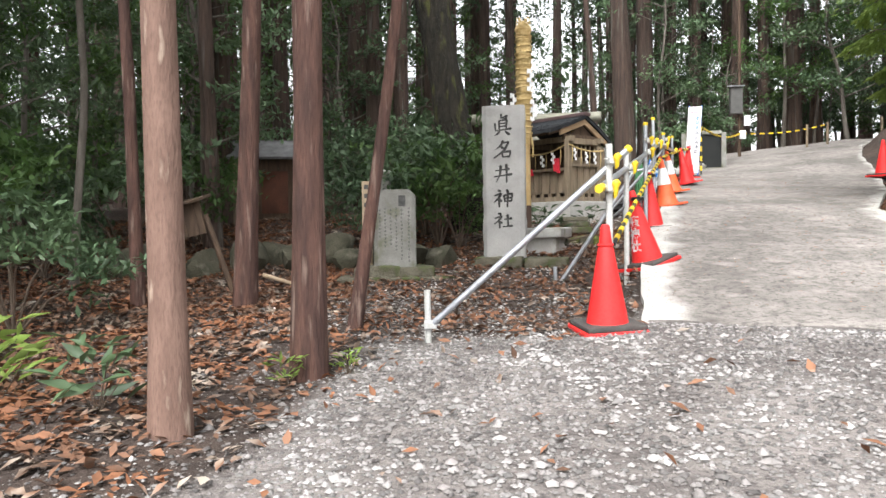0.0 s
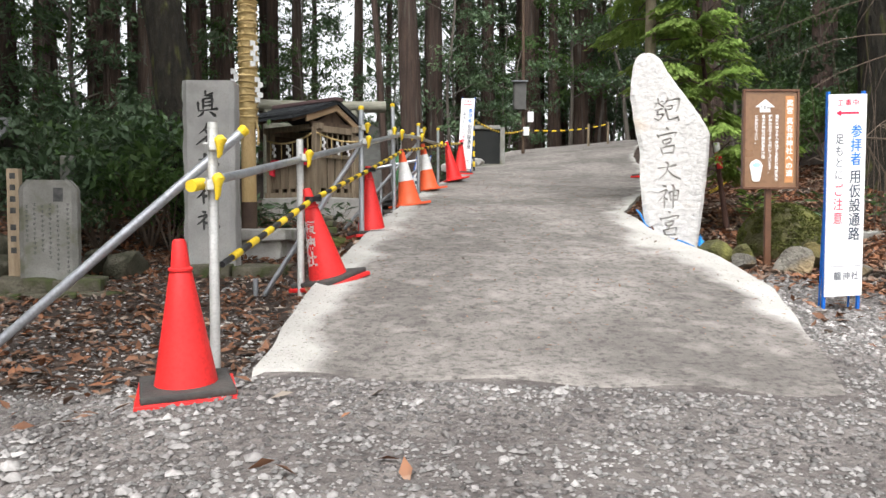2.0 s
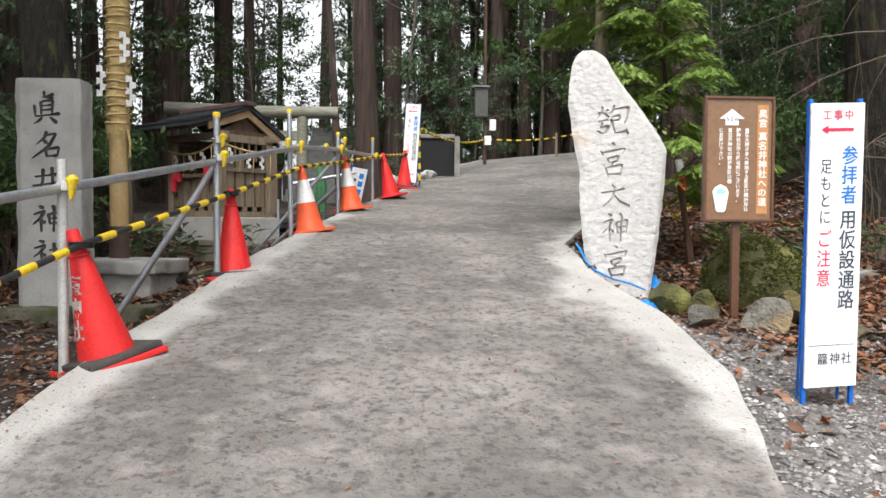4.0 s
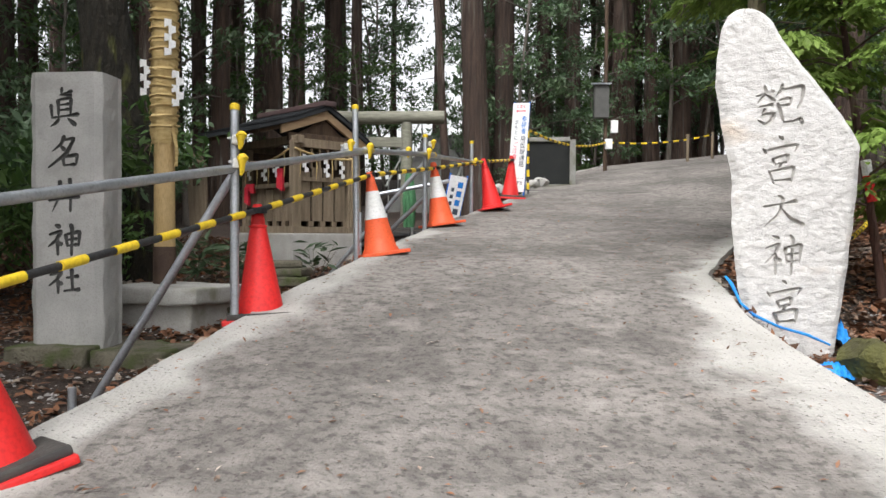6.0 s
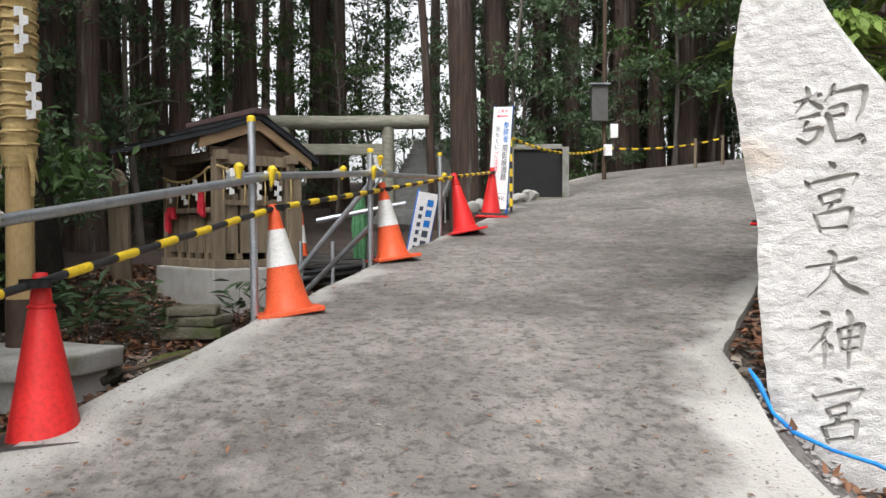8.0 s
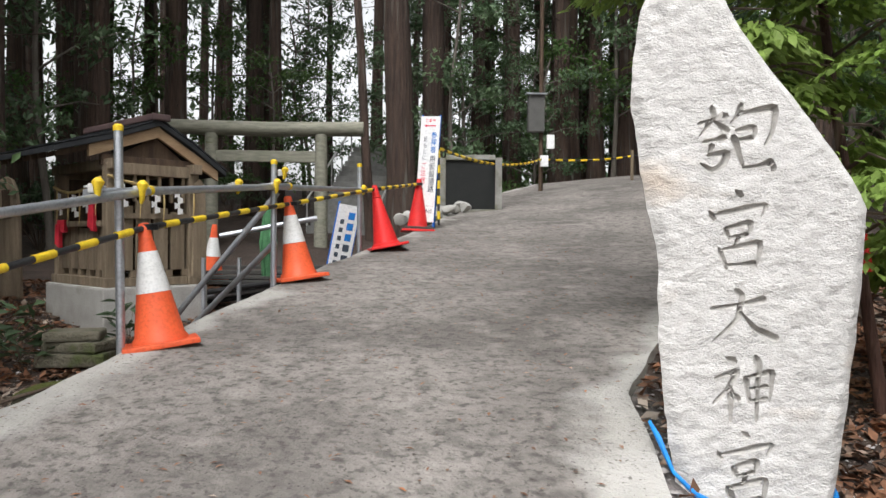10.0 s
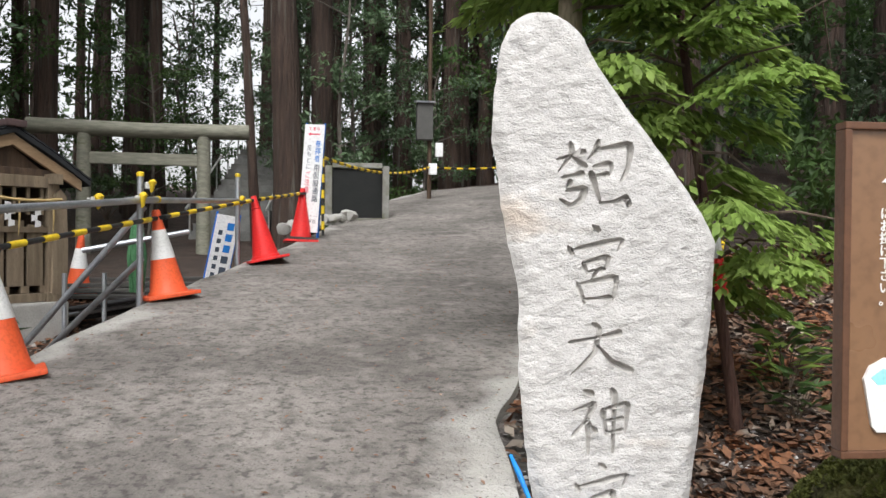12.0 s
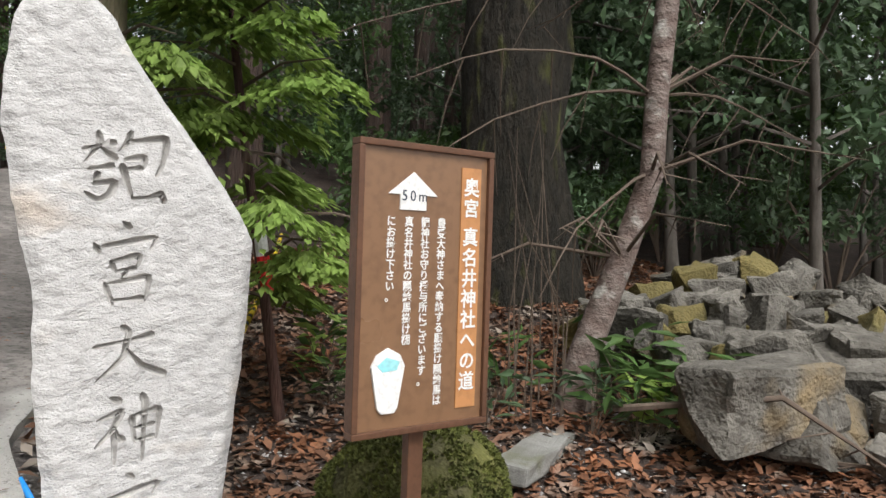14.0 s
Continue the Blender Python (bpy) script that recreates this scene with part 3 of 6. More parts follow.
def cedar(variant):
    """A tall plantation cedar: straight bole, a few dead twigs, crown high up."""
    h = 17 + variant * 1.1
    t = thing("cedar_tree", "tall straight cedar with reddish brown bark in the dark wood", "tree", "plantation cedars")
    sh, pts = bole(h, 0.19 + 0.03 * (variant % 3), 0.06, (0.25 * (variant - 1), 0.1), 0.25, 10, variant * 3.1)
    for k in range(9):
        z = 2.5 + 0.6 * k + RNG.random()
        a = RNG.random() * 6.28
        L = 0.5 + RNG.random() * 0.7
        sh.tube([(pts[3][0], pts[3][1], z), (math.cos(a) * L, math.sin(a) * L, z - 0.1 + 0.2 * RNG.random())], [0.018, 0.006], 4)
    part("trunk", sh, M_BARK_CEDAR, t, smooth=50)
    c = []
    for k in range(46):
        z = 7.2 + variant * 0.7 + (h - 7.2) * (k / 46) ** 1.1
        a = k * 2.4 + RNG.random()
        L = 2.1 * (1 - k / 60) * (0.6 + 0.6 * RNG.random())
        f = RNG.random((34, 1)) ** 0.7
        axis = np.array([[math.cos(a), math.sin(a), -0.28]]) * L * f
        c.append(np.array([[0, 0, z]]) + axis + RNG.normal(size=(34, 3)) * (0.10 + 0.16 * f))
    part("crown", leaf_mesh("crown", np.concatenate(c), 0.3, M_LEAF_CEDAR, 0.35, 0.2, 0.3), None, t)
    return t


def understorey(variant):
    """A slim evergreen broadleaf tree with an open, layered crown."""
    t = thing("evergreen_tree", "slim evergreen broadleaf tree with an open layered crown", "tree", "understorey evergreens")
    h = 4.8 + variant * 0.9
    sh, pts = bole(h, 0.06, 0.02, (0.5 - 0.4 * variant, 0.3 * variant - 0.3), 0.5, 7, 20 + variant * 4.3)
    c = []
    for k in range(15):
        i = 3 + k * 9 // 15
        p = np.array(pts[min(i, 12)])
        a = k * 2.4 + RNG.random()
        L = 0.8 + 0.9 * RNG.random()
        e = p + np.array([math.cos(a) * L, math.sin(a) * L, 0.25 + 0.35 * RNG.random()])
        m = (p + e) / 2 + np.array([0, 0, 0.1])
        sh.tube([tuple(p), tuple(m), tuple(e)], [0.022, 0.014, 0.005], 4)
        c.append(clumps(e, (0.6, 0.6, 0.3), 9, 165, 0.13))
        c.append(clumps(m, (0.45, 0.45, 0.25), 4, 60, 0.12))
    part("trunk", sh, M_BARK_GREY, t, smooth=60)
    part("crown", leaf_mesh("crown", np.concatenate(c), 0.13, M_LEAF_DARK if variant != 1 else M_LEAF_MID, 0.42, 0.45, 0.25), None, t)
    return t


def shrub(variant):
    t = thing("evergreen_shrub", "dark glossy evergreen shrub on the forest floor", "shrub", "evergreen shrubs")
    sh, c = Shape(), []
    for k in range(9):
        a, L = k * 0.7 + RNG.random(), 0.35 + 0.4 * RNG.random()
        top = (math.cos(a) * L, math.sin(a) * L, 0.5 + 0.75 * RNG.random())
        sh.tube([(0, 0, -0.05), (top[0] * 0.4, top[1] * 0.4, top[2] * 0.55), top], [0.014, 0.01, 0.004], 4)
        c.append(clumps(top, (0.34, 0.34, 0.24), 8, 150, 0.09))
    part("stem", sh, M_TWIG, t)
    part("foliage", leaf_mesh("foliage", np.concatenate(c), 0.1, M_LEAF_DARK if variant < 2 else M_LEAF_MID, 0.38, 0.5, 0.2), None, t)
    return t


def place(make, spots, scale=(0.85, 1.2)):
    """Builds each variant once and sets copies on the spots; the first spot of a variant takes the original."""
    protos = [make(v) for v in range(3)]
    used = [False] * 3
    for k, (x, y) in enumerate(spots):
        v = k % 3
        s = scale[0] + (scale[1] - scale[0]) * RNG.random()
        m = pose(x, y, land_at(x, y), 0, 0, RNG.random() * 360)
        if not used[v]:
            used[v] = True
            protos[v].scale = (s, s, s)
            protos[v].matrix_basis = m @ Matrix.Diagonal((s, s, s, 1))
        else:
            o = copy_thing(protos[v], m)
            o.scale = (s, s, s)


def clear_of_road(x, y, margin):
    return x < np.interp(y, *EDGE_L) - margin or x > np.interp(y, *EDGE_R) + margin


# ---- standing trees that the path passes ----


def lone_tree(name, x, y, h, r0, r1, lean, material, label, bend=0.25, seed=0.0, wobble=0.12, flare=1.3, twigs=0, crown=None, seg=14):
    t = thing(name, label, "tree", m=pose(x, y, land_at(x, y)))
    sh, pts = bole(h, r0, r1, lean, bend, seg, seed, wobble, flare)
    part("trunk", sh, material, t, smooth=50)
    for k in range(twigs):
        z, a = 1.2 + k * 0.7 * RNG.random() + 0.3, RNG.random() * 6.28
        i = min(12, max(1, int(z / h * 12)))
        p = Vector(pts[i])
        e = p + Vector((math.cos(a), math.sin(a), 0.35)) * (0.3 + 0.4 * RNG.random())
        part("branch", Shape().tube([p, (p + e) / 2 + Vector((0, 0, 0.04)), e], [r1 * 0.35, r1 * 0.22, 0.006], 5), material, t)
    # crowns sit mostly above the view, added to shade what stands below
    if crown:
        part("crown", leaf_mesh("crown", clumps((lean[0], lean[1], h * 0.86), crown, 60, 2600, 0.3), 0.2, M_LEAF_DARK, 0.4, 0.3, 0.3), None, t)
    return t


lone_tree("young_cypress", -0.86, 2.75, 9, 0.085, 0.05, (-0.15, 0), M_BARK_PALE, "slim cypress trunk with smooth pale brown bark", 0.12, 1.0, crown=(1.3, 1.3, 1.8))
lone_tree("red_cypress", -0.53, 3.87, 10, 0.098, 0.06, (0.08, 0.1), M_BARK_RED, "cypress trunk with flaking reddish bark on leafy ground", 0.1, 2.0, crown=(1.4, 1.4, 2))
lone_tree("leaning_sapling", -0.6, 5.3, 7, 0.052, 0.032, (1.0, 0.2), M_BARK_RED, "thin leaning tree with reddish brown bark", 0.3, 3.0, crown=(1.1, 1.1, 1.4))
lone_tree("red_cypress", -1.87, 6.35, 10, 0.1, 0.06, (0.35, 0.0), M_BARK_RED, "slightly leaning cypress trunk with dark reddish bark", 0.2, 4.0, crown=(1.4, 1.4, 2))
lone_tree("thin_cypress", -2.95, 6.4, 9, 0.06, 0.04, (-0.3, 0.0), M_BARK_RED, "thin cypress trunk in the shade", 0.2, 5.0, crown=(1.2, 1.2, 1.7))
lone_tree("bent_sapling", -4.5, 7.8, 6, 0.05, 0.03, (0.5, 0.0), M_BARK_GREY, "bent grey sapling at the dark edge of the wood", 0.9, 6.0, crown=(1.2, 1.2, 1.2))
lone_tree("dark_cedar", -4.1, 10.9, 13, 0.13, 0.07, (-0.3, 0.2), M_BARK_CEDAR, "dark cedar trunk behind the thin trees", 0.3, 7.0, crown=(1.8, 1.8, 2.6))
old_tree = lone_tree("old_mossy_tree", -0.12, 12.35, 12, 0.31, 0.2, (-2.1, 0.6), M_BARK_MOSS, "massive old tree trunk patched with moss and lichen", 0.5, 8.0, 0.3, 1.2, seg=20)
part("limb", Shape().tube([(-0.75, 0.22, 4.3), (-0.3, 0.0, 5.0), (0.3, -0.2, 5.9), (0.7, -0.3, 7.2)], [0.11, 0.085, 0.06, 0.03], 10, wobble=0.12), M_BARK_MOSS, old_tree, smooth=50)
lone_tree("great_cedar", 3.75, 23.2, 19, 0.32, 0.16, (-0.7, 0.2), M_BARK_CEDAR, "great cedar with fluted reddish bark beside the torii", 0.2, 9.0, 0.3, 1.4, crown=(2.6, 2.6, 3.5), seg=18)
lone_tree("great_cedar", 4.45, 24.0, 19, 0.27, 0.15, (-0.2, 0.2), M_BARK_CEDAR, "great cedar with reddish bark beside its twin", 0.2, 10.0, 0.25, 1.4, crown=(2.6, 2.6, 3.5), seg=18)
lone_tree("slim_cedar", 3.0, 23.8, 14, 0.11, 0.06, (-0.9, 0.2), M_BARK_CEDAR, "slim leaning dark cedar against the bright gap", 0.3, 11.0, crown=(1.6, 1.6, 2.4))
# this unseen crown is set low and wide to darken the trunk and heap
lone_tree("shaded_great_tree", 9.85, 11.3, 9.5, 0.52, 0.42, (0.1, 0.2), M_BARK_MOSS, "broad mossy trunk in deep shade", 0.2, 12.0, 0.3, 1.4, crown=(3.6, 3.6, 2.2), seg=20)

# leaning cherry by the stone heap
t = thing("cherry_tree", "leaning cherry trunk with banded peeling bark", "tree", m=pose(8.12, 9.1, land_at(8.12, 9.1)))
cherry = [(0, 0, -0.15), (0.10, -0.03, 0.35), (0.33, -0.12, 0.95), (0.50, -0.2, 1.5), (0.50, -0.22, 2.0), (0.56, -0.25, 2.7), (0.7, -0.3, 4.0), (0.8, 0.0, 6.0)]
part("trunk", Shape().tube(cherry, [0.135, 0.098, 0.083, 0.08, 0.078, 0.075, 0.066, 0.04], 14, wobble=0.14, seed=2.0), M_BARK_CHERRY, t, smooth=50)
for k in range(16):
    i = 2 + k % 5
    p = Vector(cherry[i])
    a = 2.6 + k * 1.37
    L = 0.6 + 0.9 * RNG.random()
    e = p + Vector((math.cos(a) * L, math.sin(a) * L * 0.8, 0.25 - 0.5 * RNG.random()))
    mid = (p + e) / 2 + Vector((0.05 * math.sin(k), 0.04, 0.16))
    br = Shape().tube([p, mid, e], [0.016, 0.010, 0.003], 5)
    for q in range(5):
        s = mid.lerp(e, 0.2 * q + 0.1)
        br.tube([s, s + Vector((0.25 * math.cos(a + q), 0.25 * math.sin(a + 2 * q), -0.14 + 0.1 * (q % 2)))], [0.005, 0.0015], 3)
    part("branch", br, M_TWIG, t)
for k, (h0, tip, up) in enumerate([(5, (-1.9, 0.5, 2.55), 0.35), (5, (-1.5, 0.9, 2.1), 0.25), (4, (-1.2, 0.2, 1.35), 0.3), (4, (-1.6, -0.3, 1.75), 0.35), (6, (-1.4, 0.4, 3.0), 0.2), (5, (1.6, -0.9, 2.2), 0.3), (5, (1.9, -0.4, 2.7), 0.3), (4, (1.4, -0.9, 1.6), 0.25), (3, (-0.9, -0.5, 0.75), 0.2)]):
    p, e = Vector(cherry[h0]), Vector(tip)
    arc = [p.lerp(e, i / 6) + Vector((0.02 * math.sin(i * 2 + k), 0.03 * math.cos(i * 1.7), up * 4 * (i / 6) * (1 - i / 6) * 0.6)) for i in range(7)]
    br = Shape().tube(arc, [0.013, 0.011, 0.009, 0.007, 0.005, 0.004, 0.002], 5)
    for i in range(2, 6):
        br.tube([arc[i], arc[i] + Vector((0.12 * math.cos(i + k), 0.1, -0.22)), arc[i] + Vector((0.2 * math.cos(i + k), 0.15, -0.42))], [0.005, 0.004, 0.0015], 4)
    part("branch", br, M_TWIG, t, "long bare arching branch")
for k in range(10):
    a = k * 1.9
    x0, y0 = -0.25 + 0.18 * math.cos(a), 0.05 + 0.15 * math.sin(a)
    part("bare_shoot", Shape().tube([(x0, y0, -0.05), (x0 - 0.05 * math.cos(a * 2), y0, 0.6), (x0 - 0.15 + 0.3 * math.sin(a), y0 + 0.1 * math.cos(a), 1.1 + 0.9 * RNG.random())], [0.007, 0.005, 0.0015], 4), M_TWIG, t)


def spray_branch(origin, tip, n, width):
    """Sprays of a cypress branch: flat hanging fans set along it; leaf points and their directions."""
    o, e = np.array(origin, float), np.array(tip, float)
    ax = e - o
    L = np.linalg.norm(ax)
    fwd = ax / L
    side = np.cross(fwd, [0, 0, 1.0])
    side /= np.linalg.norm(side) + 1e-9
    k = 9
    j = RNG.integers(0, k, n)
    f0 = (np.arange(k) + 0.6) / k
    sgn = np.where(np.arange(k) % 2 == 0, 1.0, -1.0)
    ang = np.where(np.arange(k) == k - 1, 0.0, sgn * (0.6 + 0.35 * RNG.random(k)))
    reach = width * (1.5 - 0.7 * f0) * (0.7 + 0.6 * RNG.random(k))
    fan = fwd[None] * np.cos(ang)[:, None] + side[None] * np.sin(ang)[:, None]
    lat = np.cross(fan, [0, 0, 1.0])
    r = RNG.random(n) ** 0.6
    w = RNG.normal(size=n) * 0.26 * (0.35 + r)
    R = reach[j]
    pts = o + ax * f0[j][:, None] + fan[j] * (r * R)[:, None] + lat[j] * (w * R)[:, None]
    pts[:, 2] += -0.45 * (r * R) - 0.5 * np.abs(w) * R - 0.1 * f0[j] ** 2 * L + RNG.normal(size=n) * 0.006
    d = fan[j] + lat[j] * (w * 1.6)[:, None] + np.array([0, 0, -0.5])
    return pts, d


def hinoki(x, y, h, r, lean, material, label, low, n_branch, reach, bias, leaves=260, size=0.062):
    t = thing("cypress_sapling", label, "tree", "young cypresses", pose(x, y, land_at(x, y)))
    sh, pts = bole(h, r, r * 0.35, lean, 0.12, 10, x * 3, 0.1, 1.2)
    part("trunk", sh, material, t, smooth=50)
    P, D = [], []
    for k in range(n_branch):
        z = low + (h - low) * (k / n_branch)
        i = min(12, int(z / h * 12))
        p = Vector(pts[i]) + (Vector(pts[min(i + 1, 12)]) - Vector(pts[i])) * (z / h * 12 - i)
        p.z = z
        a = bias + (RNG.random() - 0.5) * 5.2
        L = reach * (0.55 + 0.6 * RNG.random()) * (1.1 - 0.5 * k / n_branch)
        e = p + Vector((math.cos(a) * L, math.sin(a) * L, 0.12 - 0.25 * RNG.random()))
        part("branch", Shape().tube([p, p.lerp(e, 0.5) + Vector((0, 0, 0.06)), e], [0.012, 0.008, 0.003], 5), M_TWIG, t)
        q, d = spray_branch(p.lerp(e, 0.2), e, leaves, 0.24)
        P.append(q), D.append(d)
    part("foliage", leaf_mesh("foliage", np.concatenate(P), size, M_LEAF_HINOKI, 0.42, 1.2, 0.15, 0.22, np.concatenate(D)), None, t, "bright yellow-green flat sprays")
    return t


hinoki(5.66, 10.13, 9.0, 0.078, (0.0, 0.0), mat("yellowish_grey_bark", (0.40, 0.345, 0.25), (0.29, 0.245, 0.175), 4, 0.85, 0.6, 35, stretch=(3, 3, 0.7), c3=(0.22, 0.21, 0.13), c3_scale=4, c3_at=0.6), "pale-trunked cypress with bright green sprays beside the standing stone", 1.7, 54, 1.0, -0.2, 560, 0.08)
sapling = hinoki(6.6, 9.95, 5.2, 0.034, (-0.75, 0.3), M_BARK_RED, "slim cypress sapling with bright green hanging sprays", 0.7, 38, 0.85, -1.0, 560, 0.074)

for z0, z1, mt, lb in ((0.74, 0.94, M_CONE_RED, "red marking tape"), (0.94, 1.06, M_CONE_WHITE, "white marking tape")):
    part("marking_tape", Shape().tube([(-0.75 * z0 / 5.2, 0.3 * z0 / 5.2, z0), (-0.75 * z1 / 5.2, 0.3 * z1 / 5.2, z1)], [0.042, 0.041], 12), mt, sapling, lb)

# ---- the wood ----
spots = []
while len(spots) < 140:
    x, y = RNG.uniform(-24, 30), RNG.uniform(9, 46)
    if x < 6 and y < 14 and x > -3.5 or (y < 26 and not clear_of_road(x, y, 1.2)):
        continue
    if -1.4 < x < 4.2 and 12 < y < 34 or (3.5 < x < 8 and y < 19) or (5 < x < 10.5 and y < 13):
        continue
    if abs(x - (4.0 - 0.11 * (y - 6))) < 1.1 + 0.01 * y and y > 24:
        continue
    if min((x - a) ** 2 + (y - b) ** 2 for a, b in spots + [(99, 99)]) < 2.2:
        continue
    spots.append((x, y))
# cedars from (-6.5, 1.0) to (-5.2, 3.0): out of view, added as shade
spots += [(-2.2, 17.5), (-3.6, 19.0), (-1.9, 20.5), (-4.8, 16.6), (-5.6, 18.8), (-3.0, 22.4), (-6.4, 21.2), (-1.7, 24.6), (-4.4, 24.8), (-7.2, 16.0), (-6.5, 1.0), (-8.0, 3.5), (-6.8, 5.5), (-9.5, 0.0), (-7.5, -2.5), (-10.5, 4.5), (-5.6, -1.5), (-8.5, 7.2), (-11.5, -3.0), (-6.2, -5.0), (-9.0, -6.0), (-5.2, 3.0), (0.2, 27.0), (-2.6, 27.5), (-0.9, 29.5), (-6.0, 26.5), (5.6, 26.4), (6.7, 27.8), (7.9, 26.9), (9.2, 28.2), (6.1, 30.0), (8.4, 30.5), (10.6, 27.2), (-1.3, 33.0), (-3.9, 38.2), (0.1, 40.0)]
spots = [p for p in spots if not (9.5 < p[0] < 14 and p[1] < 15)]
place(cedar, spots)
spots = []
while len(spots) < 100:
    x, y = RNG.uniform(-16, 22), RNG.uniform(8, 42)
    if -12 < x < 5 and (y > 27 or RNG.random() < 0.3):
        continue
    if x < 5 and y < 15 and x > -2.6 or (y < 26.5 and not clear_of_road(x, y, 1.6)) or abs(x + 0.33 * y - 0.5) < 1.0 and y < 15:
        continue
    if -1.6 < x < 4.6 and 10 < y < 33 or (3 < x < 8.2 and y < 22) or (5 < x < 11 and y < 13.5) or (x < -2 and y < 9 and x > -5):
        continue
    if abs(x - (4.0 - 0.11 * (y - 6))) < 1.6 and y > 24:
        continue
    if min((x - a) ** 2 + (y - b) ** 2 for a, b in spots + [(99, 99)]) < 2.0:
        continue
    spots.append((x, y))
# (-6.4, 4.2) to (-7.0, -0.6) likewise added beside the view to block light
spots += [(-3.4, 17.2), (0.3, 25.6), (5.4, 25.4), (7.0, 26.0), (9.2, 26.2), (-1.9, 19.2), (3.2, 27.5), (10.8, 25.0), (-6.4, 4.2), (-7.6, 6.4), (-6.0, 7.8), (-8.2, 1.8), (-7.0, -0.6), (12.5, 9.5), (13.5, 11.5), (14.5, 8.0), (12.2, 12.8), (15.5, 10.0), (16.5, 12.5), (14.0, 13.8), (16.0, 7.0), (18.0, 9.5), (11.6, 13.6)]
spots = [p for p in spots if not (-10 < p[0] < 0 and 15 < p[1] < 34 and int(p[0] * 13 + p[1] * 7) % 2)]
spots += [(-3.0, 33.0), (-0.4, 36.0), (0.6, 31.5), (-5.5, 31.0), (3.4, 33.0), (-2.2, 40.0)]
place(understorey, spots, (0.8, 1.35))
spots = [(-1.5, 10.6), (-1.2, 11.2), (-0.6, 11.3), (-1.4, 12.4), (-4.6, 9.2), (-0.25, 10.9), (-0.9, 11.9), (-5.2, 8.3), (-4.9, 6.2), (-5.6, 5.0), (-3.4, 5.2), (-4.2, 4.4), (-1.1, 13.3), (10.9, 12.0), (11.5, 11.6)]
while len(spots) < 120:
    x, y = RNG.uniform(-14, 18), RNG.uniform(7, 34)
    if x < 5 and y < 14.5 and x > -2.6 or (y < 25.2 and not clear_of_road(x, y, 1.0)) or abs(x + 0.33 * y - 0.5) < 1.0 and y < 14.5:
        continue
    if -1.2 < x < 4.4 and 12 < y < 31 or (3 < x < 9.5 and y < 13) or (x > 9 and y < 11) or (4.2 < x < 6 and y < 19.5):
        continue
    spots.append((x, y))
spots += [(13.6, 9.8), (14.6, 9.2), (15.0, 11.2), (12.4, 7.0)]
place(shrub, spots, (0.8, 1.5))

# distant wooded slopes, thinner where the light comes through


def far_woods(x, y, hole, label):
    z = land(x, y) + 14 * RNG.random(len(x)) ** 1.4
    wave = np.sin(x * 0.8 + y * 0.5 + np.sin(z * 0.7) * 1.5) + 0.7 * np.sin(z * 1.1 + x * 0.37) + 0.5 * np.sin(y * 0.9 - z * 0.6)
    keep = (wave > -0.25 + 0.035 * np.clip(z - land(x, y) - 3, 0, 9)) & ~hole(x, y, z)
    c = np.stack([x, y, z], 1)[keep]
    solo("far_woods", leaf_mesh("far_woods", c, 0.7, M_LEAF_CEDAR, 0.5, 0.2, 0.2), None, label, "woods", kind="stuff")


n = 8000
far_woods(RNG.uniform(-45, 50, n), RNG.uniform(46, 66, n), lambda x, y, z: np.abs(x - (0.5 - 0.11 * (y - 40))) < 2.4 + 0.2 * np.clip(z - 6, 0, 20), "far wooded slope behind the cedars")
n = 16000
far_woods(RNG.uniform(22, 36, n), RNG.uniform(2, 46, n), lambda x, y, z: x > 90, "far wooded slope beside the stone heap")
n = 7000
far_woods(RNG.uniform(-36, -20, n), RNG.uniform(2, 46, n), lambda x, y, z: x > 90, "far wooded slope in deep shade")

